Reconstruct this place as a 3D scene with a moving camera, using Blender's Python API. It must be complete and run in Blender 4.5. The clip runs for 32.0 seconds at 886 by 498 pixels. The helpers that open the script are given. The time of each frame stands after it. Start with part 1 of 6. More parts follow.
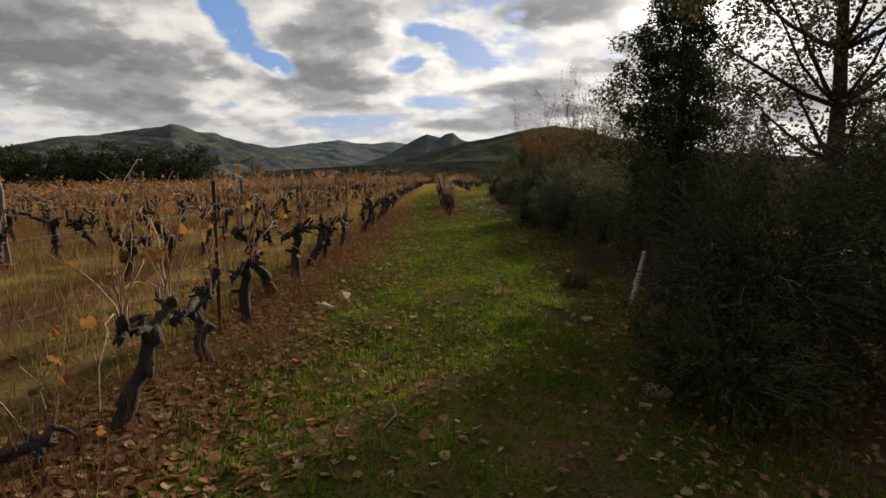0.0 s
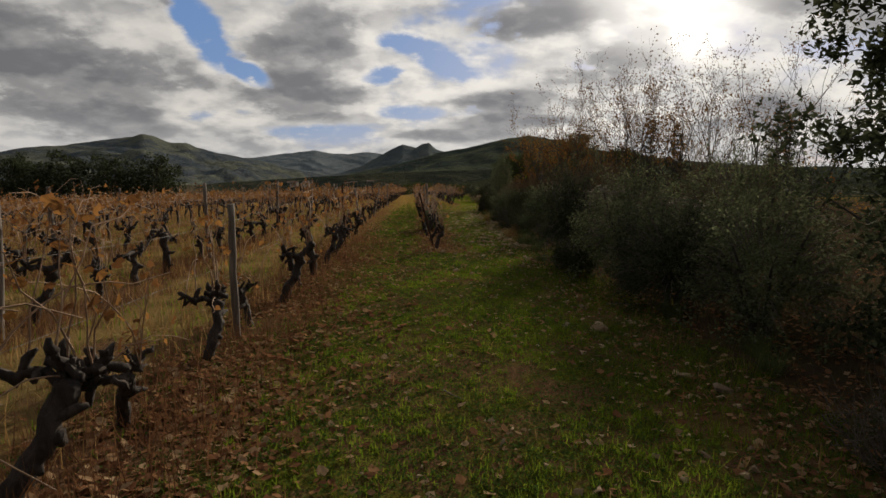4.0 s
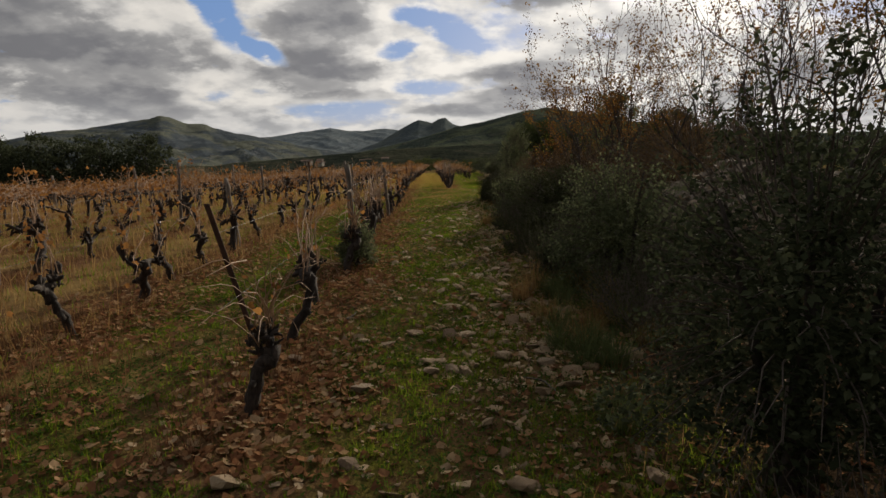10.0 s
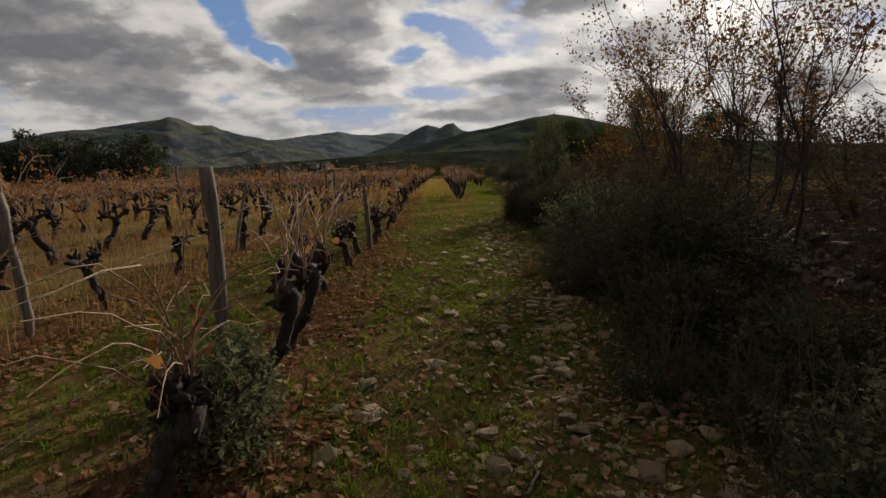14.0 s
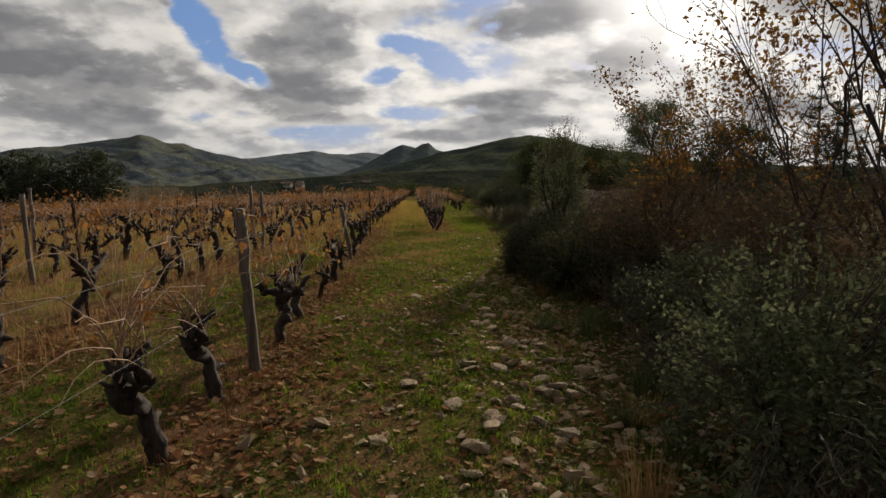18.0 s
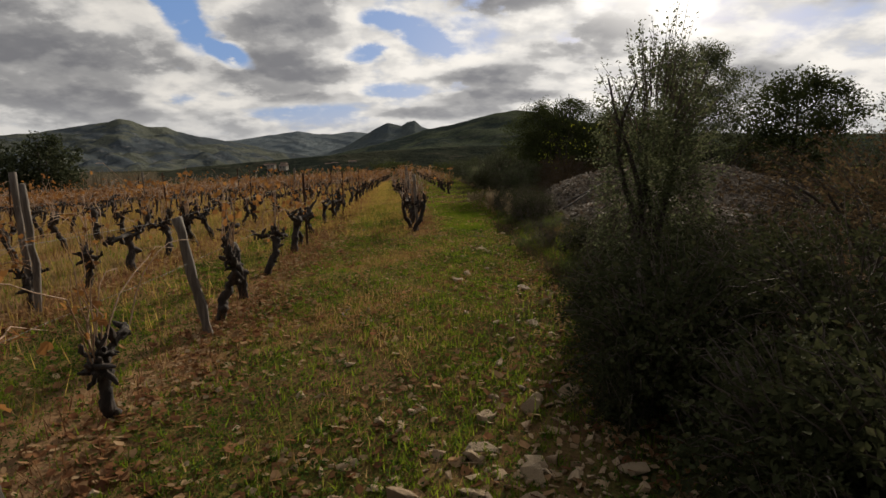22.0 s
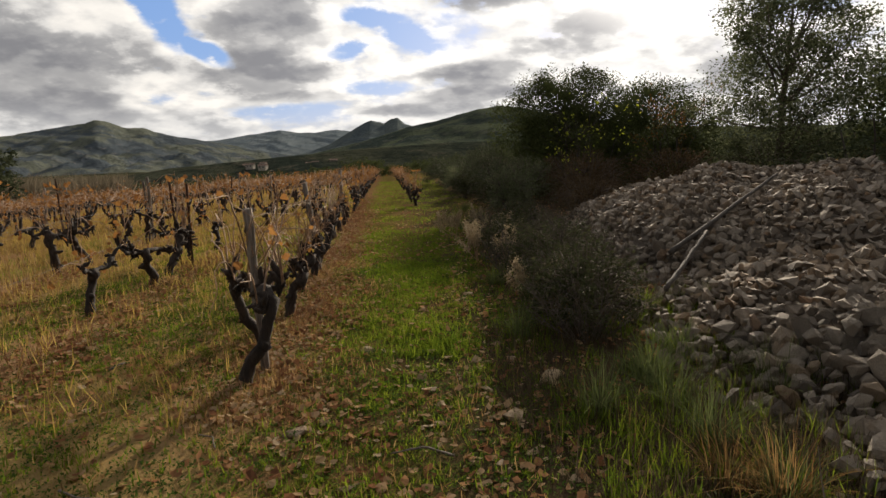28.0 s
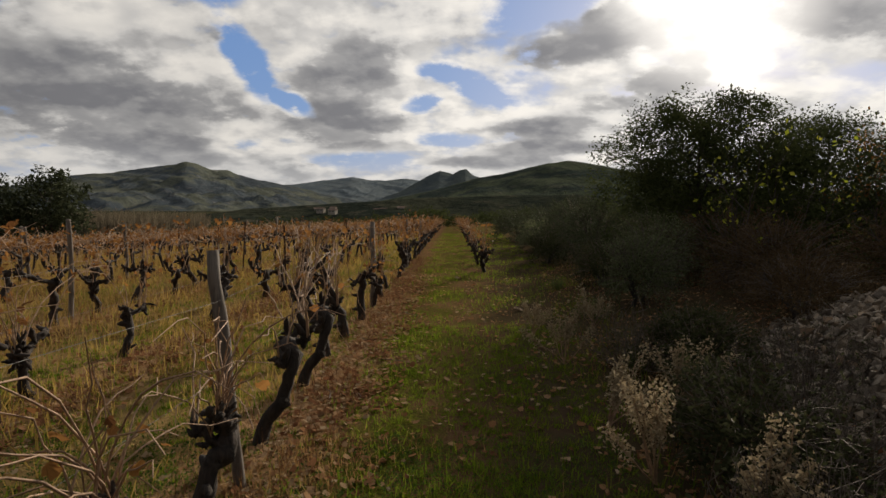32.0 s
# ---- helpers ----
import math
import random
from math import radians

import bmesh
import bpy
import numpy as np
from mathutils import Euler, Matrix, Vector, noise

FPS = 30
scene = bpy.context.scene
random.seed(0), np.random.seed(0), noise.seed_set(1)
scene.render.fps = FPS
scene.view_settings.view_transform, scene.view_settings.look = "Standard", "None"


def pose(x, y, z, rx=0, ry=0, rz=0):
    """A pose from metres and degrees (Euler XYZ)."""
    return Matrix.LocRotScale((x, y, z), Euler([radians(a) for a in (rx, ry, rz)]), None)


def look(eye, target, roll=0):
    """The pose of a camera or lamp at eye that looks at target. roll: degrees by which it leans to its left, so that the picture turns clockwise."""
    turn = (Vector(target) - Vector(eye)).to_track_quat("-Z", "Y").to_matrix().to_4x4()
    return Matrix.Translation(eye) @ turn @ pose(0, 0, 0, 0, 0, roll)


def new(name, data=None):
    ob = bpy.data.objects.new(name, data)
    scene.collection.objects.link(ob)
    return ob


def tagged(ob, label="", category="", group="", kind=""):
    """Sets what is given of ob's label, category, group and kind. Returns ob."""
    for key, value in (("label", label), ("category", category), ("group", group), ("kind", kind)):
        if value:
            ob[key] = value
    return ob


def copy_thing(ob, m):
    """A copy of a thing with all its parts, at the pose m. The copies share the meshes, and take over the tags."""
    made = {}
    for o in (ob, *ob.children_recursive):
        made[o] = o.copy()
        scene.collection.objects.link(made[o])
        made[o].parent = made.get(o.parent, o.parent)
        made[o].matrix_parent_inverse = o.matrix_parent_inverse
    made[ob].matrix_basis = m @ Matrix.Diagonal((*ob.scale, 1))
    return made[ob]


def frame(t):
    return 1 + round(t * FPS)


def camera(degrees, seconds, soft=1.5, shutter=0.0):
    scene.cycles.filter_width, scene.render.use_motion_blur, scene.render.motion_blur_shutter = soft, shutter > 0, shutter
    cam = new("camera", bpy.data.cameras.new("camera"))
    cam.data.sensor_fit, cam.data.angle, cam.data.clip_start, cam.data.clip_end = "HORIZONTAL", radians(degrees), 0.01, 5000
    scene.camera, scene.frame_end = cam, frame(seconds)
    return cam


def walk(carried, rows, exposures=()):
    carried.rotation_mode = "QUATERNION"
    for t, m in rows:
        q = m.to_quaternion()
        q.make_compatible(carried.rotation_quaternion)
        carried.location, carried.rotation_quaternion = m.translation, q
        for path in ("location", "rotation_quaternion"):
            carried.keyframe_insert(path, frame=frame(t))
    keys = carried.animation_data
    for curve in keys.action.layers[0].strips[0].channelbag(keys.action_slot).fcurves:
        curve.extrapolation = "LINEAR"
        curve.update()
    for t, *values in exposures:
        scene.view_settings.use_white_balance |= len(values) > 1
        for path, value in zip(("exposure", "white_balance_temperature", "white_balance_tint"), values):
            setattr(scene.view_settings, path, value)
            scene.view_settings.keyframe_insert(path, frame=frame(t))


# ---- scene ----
cam = camera(75.0, 32.0)
PATH = [
    (0, (0.000, -0.000, 1.456), (-0.246, 9.907, 0.118), 0.81),
    (0.5, (-0.030, 0.741, 1.472), (0.275, 10.639, 0.081), 0.53),
    (1, (-0.118, 1.492, 1.500), (0.324, 11.401, 0.228), 0.48),
    (1.5, (-0.258, 2.247, 1.495), (0.075, 12.177, 0.358), 0.82),
    (2, (-0.377, 2.947, 1.496), (-0.259, 12.890, 0.442), 0.84),
    (2.5, (-0.373, 3.648, 1.507), (-0.257, 13.559, 0.183), 0.87),
    (3, (-0.367, 4.356, 1.517), (-0.222, 14.257, 0.122), 0.28),
    (3.5, (-0.356, 5.122, 1.500), (-0.224, 15.050, 0.312), 0.62),
    (5.5, (-0.040, 9.143, 1.497), (0.188, 19.076, 0.362), 0.26),
    (6, (0.122, 9.903, 1.479), (0.278, 19.844, 0.408), 0.03),
    (6.5, (0.241, 10.652, 1.469), (0.502, 20.569, 0.205), -0.24),
    (7, (0.441, 11.383, 1.456), (0.681, 21.308, 0.260), -0.20),
    (7.5, (0.557, 12.096, 1.476), (0.842, 22.001, 0.130), -0.48),
    (8, (0.625, 12.821, 1.501), (0.911, 22.707, 0.016), -1.01),
    (8.5, (0.692, 13.523, 1.514), (0.881, 23.444, 0.272), -0.55),
    (9, (0.708, 14.173, 1.565), (0.758, 24.095, 0.317), -0.90),
    (9.5, (0.892, 14.831, 1.557), (0.942, 24.713, 0.026), -0.63),
    (10, (0.957, 15.516, 1.527), (0.785, 25.389, -0.054), -0.71),
    (10.5, (1.012, 16.208, 1.509), (0.817, 26.122, 0.217), -0.09),
    (11, (0.963, 16.938, 1.520), (0.733, 26.870, 0.379), -0.06),
    (11.5, (0.897, 17.636, 1.532), (0.512, 27.549, 0.275), -0.16),
    (12, (0.867, 18.273, 1.526), (0.457, 28.194, 0.337), 0.29),
    (12.5, (0.774, 18.911, 1.529), (0.351, 28.838, 0.398), 0.39),
    (13, (0.756, 19.548, 1.508), (0.426, 29.439, 0.069), 0.49),
    (13.5, (0.741, 20.220, 1.463), (0.470, 30.115, 0.046), 0.11),
    (14, (0.767, 20.971, 1.462), (0.496, 30.855, -0.032), 0.16),
    (14.5, (0.774, 21.662, 1.476), (0.514, 31.558, 0.058), 0.04),
    (16.5, (0.554, 23.491, 1.521), (0.532, 33.430, 0.421), 0.49),
    (17, (0.585, 24.267, 1.530), (0.662, 34.190, 0.297), 0.23),
    (17.5, (0.641, 25.061, 1.536), (0.760, 34.967, 0.169), 0.12),
    (18, (0.730, 25.840, 1.535), (0.880, 35.771, 0.375), 0.48),
    (18.5, (0.766, 26.591, 1.554), (0.763, 36.522, 0.388), 0.26),
    (19, (0.861, 27.359, 1.532), (0.878, 37.272, 0.210), 0.02),
    (19.5, (0.931, 28.236, 1.495), (0.904, 38.125, 0.007), -0.03),
    (20, (1.008, 29.089, 1.468), (1.037, 38.982, 0.011), 0.21),
    (20.5, (1.008, 29.919, 1.432), (1.083, 39.812, -0.022), -0.02),
    (21, (1.008, 30.774, 1.437), (1.144, 40.661, -0.054), -0.28),
    (21.5, (1.020, 31.573, 1.445), (1.274, 41.449, -0.104), -0.58),
    (22, (0.992, 32.322, 1.471), (1.324, 42.198, -0.066), -0.94),
    (22.5, (1.048, 33.076, 1.453), (1.449, 42.897, -0.391), -1.44),
    (23, (1.022, 33.810, 1.429), (1.411, 43.640, -0.365), -1.77),
    (23.5, (1.099, 34.502, 1.424), (1.437, 44.359, -0.225), -1.72),
    (24, (1.138, 35.095, 1.454), (1.519, 44.967, -0.100), -1.63),
    (24.5, (1.176, 35.739, 1.482), (1.616, 45.620, 0.011), -1.51),
    (25, (1.332, 36.401, 1.479), (1.938, 46.256, -0.103), -0.97),
    (25.5, (1.437, 37.065, 1.497), (2.048, 46.924, -0.063), -0.97),
    (27.5, (1.895, 39.903, 1.498), (2.530, 49.750, -0.124), -1.84),
    (28, (2.018, 40.690, 1.495), (2.596, 50.545, -0.101), -1.84),
    (28.5, (2.144, 41.436, 1.487), (2.582, 51.317, 0.011), -1.63),
    (29, (2.275, 42.157, 1.500), (2.538, 52.039, -0.011), -1.14),
    (29.5, (2.361, 42.871, 1.522), (2.455, 52.736, -0.113), -0.58),
    (30, (2.324, 43.604, 1.508), (2.347, 53.481, -0.051), -0.68),
    (30.5, (2.281, 44.329, 1.495), (2.499, 54.212, -0.015), -0.64),
    (31, (2.168, 45.026, 1.501), (2.758, 54.922, 0.194), -1.01),
    (31.5, (2.138, 45.585, 1.480), (2.303, 55.524, 0.390), -0.63),
    (32, (1.987, 46.057, 1.461), (1.491, 56.018, 0.739), 0.59),
]
walk(cam, [(t, look(eye, target, roll)) for t, eye, target, roll in PATH],
     [(t, e, 6900, 10) for t, e in ((0, 0.06), (2, 0.02), (3, -0.15), (6, -0.45), (8, -0.38), (9, -0.02), (10, -0.17), (11, -0.08), (12, -0.25), (13, -0.42), (15, -0.32), (18, -0.18), (21, -0.12), (23, -0.15), (24, 0.28), (25, 0.22), (28, 0.3), (30, 0.25), (31, 0.12), (32, -0.16))])

# ---------------- sky and sun ----------------
SUN_AZ, SUN_EL = radians(22.0), radians(18.4)
SUN_DIR = Vector((math.sin(SUN_AZ) * math.cos(SUN_EL), math.cos(SUN_AZ) * math.cos(SUN_EL), math.sin(SUN_EL)))


class Nodes:
    """A small helper that adds and wires nodes."""

    def __init__(self, tree):
        self.tree = tree
        tree.nodes.clear()

    def add(self, kind, values=None, **props):
        n = self.tree.nodes.new(kind)
        if "operation" in props:
            n.operation = props["operation"]
        if "use_clamp" in props:
            n.use_clamp = props["use_clamp"]
        if "data_type" in props:
            n.data_type = props["data_type"]
        if "interpolation_type" in props:
            n.interpolation_type = props["interpolation_type"]
        for k, v in (values or {}).items():
            s = n.inputs[k]
            if isinstance(v, bpy.types.NodeSocket):
                self.tree.links.new(v, s)
            else:
                s.default_value = v
        return n

    def math(self, op, a, b=0.0, c=0.0, clamp=False):
        return self.add("ShaderNodeMath", {0: a, 1: b, 2: c}, operation=op, use_clamp=clamp).outputs[0]

    def mix(self, f, a, b):
        n = self.add("ShaderNodeMix", {0: f, 6: a, 7: b}, data_type="RGBA")
        return n.outputs[2]

    def mixf(self, f, a, b):
        return self.add("ShaderNodeMix", {0: f, 2: a, 3: b}, data_type="FLOAT").outputs[0]

    def ramp(self, f, stops, mode="LINEAR"):
        n = self.add("ShaderNodeValToRGB", {0: f})
        n.color_ramp.interpolation = mode
        while len(n.color_ramp.elements) < len(stops):
            n.color_ramp.elements.new(0.5)
        for e, (p, c) in zip(n.color_ramp.elements, stops):
            e.position = p
            e.color = c if len(c) == 4 else (*c, 1)
        return n.outputs[0]

    def noise(self, vec, scale, detail=4.0, rough=0.55, warp=0.0):
        return self.add("ShaderNodeTexNoise", {"Vector": vec, "Scale": scale, "Detail": detail, "Roughness": rough, "Distortion": warp}).outputs[0]

    def step(self, v, lo, hi):
        return self.add("ShaderNodeMapRange", {0: v, 1: lo, 2: hi}, interpolation_type="SMOOTHSTEP").outputs[0]


world = bpy.data.worlds.new("sky")
scene.world = world
world.use_nodes = True
N = Nodes(world.node_tree)
sky = N.add("ShaderNodeTexSky")
sky.sky_type, sky.sun_disc, sky.sun_elevation, sky.sun_rotation = "NISHITA", False, SUN_EL, SUN_AZ
tc = N.add("ShaderNodeTexCoord").outputs["Generated"]
sep = N.add("ShaderNodeSeparateXYZ", {0: tc})
dx, dy, dz = sep.outputs
up = N.math("ADD", N.math("MAXIMUM", dz, 0.0), 0.34)
cx, cy = N.math("DIVIDE", dx, up), N.math("DIVIDE", dy, up)
az = N.math("ARCTAN2", dx, dy)
el = N.math("ARCSINE", dz)


def deck_at(ox, oy):
    return N.add("ShaderNodeCombineXYZ", {0: N.math("ADD", cx, ox), 1: N.math("ADD", cy, oy), 2: 0.0}).outputs[0]


def density(p):
    """How much cloud there is at a place of the deck."""
    a = N.noise(p, 1.7, 2.0, 0.45, 0.0)
    b = N.noise(p, 6.0, 6.0, 0.52, 0.0)
    return N.math("ADD", N.math("MULTIPLY", a, 0.56), N.math("MULTIPLY", b, 0.45))


def gap(a, e, wide, tall, lean):
    """An open patch between clouds round one direction, in degrees."""
    u = N.math("SUBTRACT", az, radians(a))
    v = N.math("SUBTRACT", el, radians(e))
    v = N.math("SUBTRACT", v, N.math("MULTIPLY", u, lean))
    r = N.math("ADD", N.math("POWER", N.math("DIVIDE", u, radians(wide)), 2.0), N.math("POWER", N.math("DIVIDE", v, radians(tall)), 2.0))
    return N.math("SUBTRACT", 1.0, N.math("SQRT", r), clamp=True)


def bank(a, e, wide, tall, lean=0.0):
    """A single cloud round one direction, in degrees, with a ragged edge."""
    return N.math("MULTIPLY", N.step(N.math("ADD", gap(a, e, wide, tall, lean), N.math("MULTIPLY", N.math("SUBTRACT", ragged, 0.5), 1.5)), 0.0, 0.75), 1.0)


def highest(values):
    top = values[0]
    for v in values[1:]:
        top = N.math("MAXIMUM", top, v)
    return top


here = deck_at(3.1, 0.4)
ragged = N.noise(here, 11.0, 6.0, 0.6)
cover = density(here)
ahead = density(deck_at(3.1 + 0.03, 0.4 - 0.07))
puff = N.noise(here, 11.0, 5.0, 0.5)
open_ = highest([bank(-21.5, 13.0, 3.6, 4.0, -0.9), bank(-17.6, 9.6, 3.8, 1.5, -0.4), bank(-5.5, 9.8, 3.2, 1.3, 0.2), bank(0.9, 11.0, 4.2, 1.8, -0.3),
                 bank(-3.0, 12.8, 4.5, 1.2, -0.1), N.math("MULTIPLY", bank(-11, 4.4, 8, 1.3), 0.75), N.math("MULTIPLY", bank(-3, 6.6, 5, 1.2), 0.8),
                 N.math("MULTIPLY", bank(-22, 5.6, 4, 1.2), 0.6), bank(-26, 20, 8, 3.0, -0.3), bank(8, 19, 9, 2.5, 0.2), bank(-44, 16, 7, 5, 0.3)])
heavy = highest([bank(-31, 8.0, 13, 6.5, 0.1), bank(-12.8, 7.6, 6.5, 3.2, 0.0), bank(-12, 13.2, 8, 3.0, 0.15), bank(6.0, 7.9, 7.5, 1.2, 0.02), bank(7.5, 5.8, 8.0, 0.9, 0.0),
                 bank(12.2, 9.9, 4.4, 1.3, 0.05), bank(17.6, 11.4, 5.0, 1.7, 0.05), bank(10, 14.5, 9, 1.8, 0.05), bank(30, 15.5, 8, 3.0, -0.2), bank(0.5, 4.4, 9, 0.8)])
thin = N.math("ADD", N.math("ADD", cover, N.math("MULTIPLY", N.math("SUBTRACT", puff, 0.5), 0.20)), N.math("SUBTRACT", N.math("MULTIPLY", heavy, 0.15), N.math("MULTIPLY", open_, 0.22)))
alpha = N.step(thin, 0.31, 0.47)
body = N.math("ADD", N.math("MULTIPLY", N.noise(here, 2.8, 2.0, 0.4), 0.62), N.math("MULTIPLY", cover, 0.38))
body = N.math("ADD", body, N.math("SUBTRACT", N.math("MULTIPLY", heavy, 0.15), N.math("MULTIPLY", open_, 0.22)))
thick = N.step(body, 0.44, 0.68)
# the sides turned to the sun are bright, the far sides and the thick middles grey
lit = N.step(N.math("SUBTRACT", cover, ahead), -0.06, 0.07)
tone = N.math("ADD", N.math("ADD", N.math("MULTIPLY", N.math("SUBTRACT", 1.0, thick), 0.62), N.math("MULTIPLY", lit, 0.38)), N.math("MULTIPLY", N.math("SUBTRACT", puff, 0.5), 0.45), clamp=True)
toward = N.math("ADD", N.math("ADD", N.math("MULTIPLY", dx, SUN_DIR.x), N.math("MULTIPLY", dy, SUN_DIR.y)), N.math("MULTIPLY", dz, SUN_DIR.z))
near_sun = N.step(toward, 0.66, 1.0)
halo = N.step(toward, 0.955, 1.0)
core = N.step(toward, 0.985, 0.9995)
cloud = N.ramp(tone, [(0.0, (0.25, 0.257, 0.285)), (0.38, (0.41, 0.415, 0.435)), (0.66, (0.74, 0.74, 0.745)), (1.0, (1.02, 1.0, 0.97))])
# unseen sky overhead and across from the sun, dimmed to darken the hedge
across = N.step(toward, 0.62, 0.05)
gain = N.math("ADD", N.math("ADD", 0.80, N.math("MULTIPLY", near_sun, 0.24)), N.math("MULTIPLY", across, -0.45))
cloud = N.add("ShaderNodeVectorMath", {0: cloud, "Scale": gain}, operation="SCALE").outputs[0]
glow = N.math("ADD", N.math("MULTIPLY", halo, 0.10), N.math("MULTIPLY", core, 0.7))
cloud = N.add("ShaderNodeVectorMath", {0: cloud, 1: N.add("ShaderNodeVectorMath", {0: (1.0, 0.97, 0.92), "Scale": glow}, operation="SCALE").outputs[0]}, operation="ADD").outputs[0]
blue = N.mix(0.75, N.add("ShaderNodeVectorMath", {0: sky.outputs[0], "Scale": 0.10}, operation="SCALE").outputs[0], (0.13, 0.29, 0.68, 1))
low = N.step(el, 0.12, 0.0)
haze = N.mix(N.noise(here, 3.2, 5.0), (0.46, 0.50, 0.57, 1), (0.74, 0.74, 0.75, 1))
heaven = N.mix(alpha, blue, cloud)
heaven = N.mix(N.math("MULTIPLY", low, 0.55), heaven, haze)
bg = N.add("ShaderNodeBackground", {"Color": heaven, "Strength": 1.0})
N.tree.links.new(bg.outputs[0], N.add("ShaderNodeOutputWorld").inputs[0])

sun = new("sun", bpy.data.lights.new("sun", "SUN"))
sun.data.energy, sun.data.angle, sun.data.color = 5.0, radians(1.5), (1.0, 0.89, 0.74)
sun.matrix_world = look(SUN_DIR * 50, (0, 0, 0))


# ---------------- materials ----------------
def material(name):
    m = bpy.data.materials.new(name)
    m.use_nodes = True
    return m, Nodes(m.node_tree)


def finish(n, shader):
    n.tree.links.new(shader, n.add("ShaderNodeOutputMaterial").inputs[0])


def bump(n, height, strength, distance):
    return n.add("ShaderNodeBump", {"Height": height, "Strength": strength, "Distance": distance}).outputs[0]


def leaf_material(name, stops, rough=0.5, through_light=0.35, spread=0.25, gloss=0.0):
    """Leaves: each one its own tone, with some light passing through."""
    m, n = material(name)
    rnd = n.add("ShaderNodeNewGeometry").outputs["Random Per Island"]
    pos = n.add("ShaderNodeTexCoord").outputs["Object"]
    v = n.math("ADD", n.math("MULTIPLY", rnd, 1.0 - spread), n.math("MULTIPLY", n.noise(pos, 1.7, 3.0), spread))
    col = n.ramp(v, stops)
    grain = n.noise(pos, 60.0, 3.0)
    col = n.mix(n.math("MULTIPLY", grain, 0.35), col, (0.02, 0.02, 0.012, 1))
    p = n.add("ShaderNodeBsdfPrincipled", {"Base Color": col, "Roughness": rough, "Specular IOR Level": gloss})
    t = n.add("ShaderNodeBsdfTranslucent", {"Color": col})
    finish(n, n.add("ShaderNodeMixShader", {0: through_light, 1: p.outputs[0], 2: t.outputs[0]}).outputs[0])
    return m


def bark_material(name, dark, light, scale=28.0, rough=0.9, depth=0.012, stretch=0.25):
    m, n = material(name)
    pos = n.add("ShaderNodeTexCoord").outputs["Object"]
    q = n.add("ShaderNodeMapping", {"Vector": pos, "Scale": (1, 1, stretch)}).outputs[0]
    ridges = n.noise(q, scale, 8.0, 0.65, 0.8)
    patches = n.noise(pos, 5.0, 4.0)
    rnd = n.add("ShaderNodeObjectInfo").outputs["Random"]
    f = n.math("ADD", n.math("MULTIPLY", n.step(ridges, 0.35, 0.7), 0.7), n.math("MULTIPLY", patches, 0.35), clamp=True)
    f = n.math("MULTIPLY", f, n.math("ADD", 0.75, n.math("MULTIPLY", rnd, 0.5)), clamp=True)
    col = n.mix(f, dark, light)
    p = n.add("ShaderNodeBsdfPrincipled", {"Base Color": col, "Roughness": rough, "Normal": bump(n, ridges, 0.8, depth)})
    finish(n, p.outputs[0])
    return m


def stone_material(name, base, light, dark, lichen=0.5):
    m, n = material(name)
    pos = n.add("ShaderNodeTexCoord").outputs["Object"]
    inf = n.add("ShaderNodeObjectInfo").outputs["Random"]
    isl = n.add("ShaderNodeNewGeometry").outputs["Random Per Island"]
    rnd = n.math("FRACT", n.math("ADD", inf, isl))
    tone = n.ramp(rnd, [(0.0, dark), (0.3, base), (0.75, light), (0.94, (0.26, 0.185, 0.115)), (1.0, (0.24, 0.15, 0.09))])
    a = n.noise(pos, 13.0, 6.0, 0.65)
    b = n.noise(pos, 60.0, 5.0, 0.6)
    col = n.mix(n.step(a, 0.40, 0.62), tone, n.mix(lichen, tone, (0.07, 0.058, 0.044, 1)))
    col = n.mix(n.math("MULTIPLY", n.step(b, 0.55, 0.75), 0.35), col, (0.40, 0.33, 0.24, 1))
    p = n.add("ShaderNodeBsdfPrincipled", {"Base Color": col, "Roughness": 0.9, "Normal": bump(n, n.math("ADD", a, n.math("MULTIPLY", b, 0.4)), 0.8, 0.02)})
    finish(n, p.outputs[0])
    return m


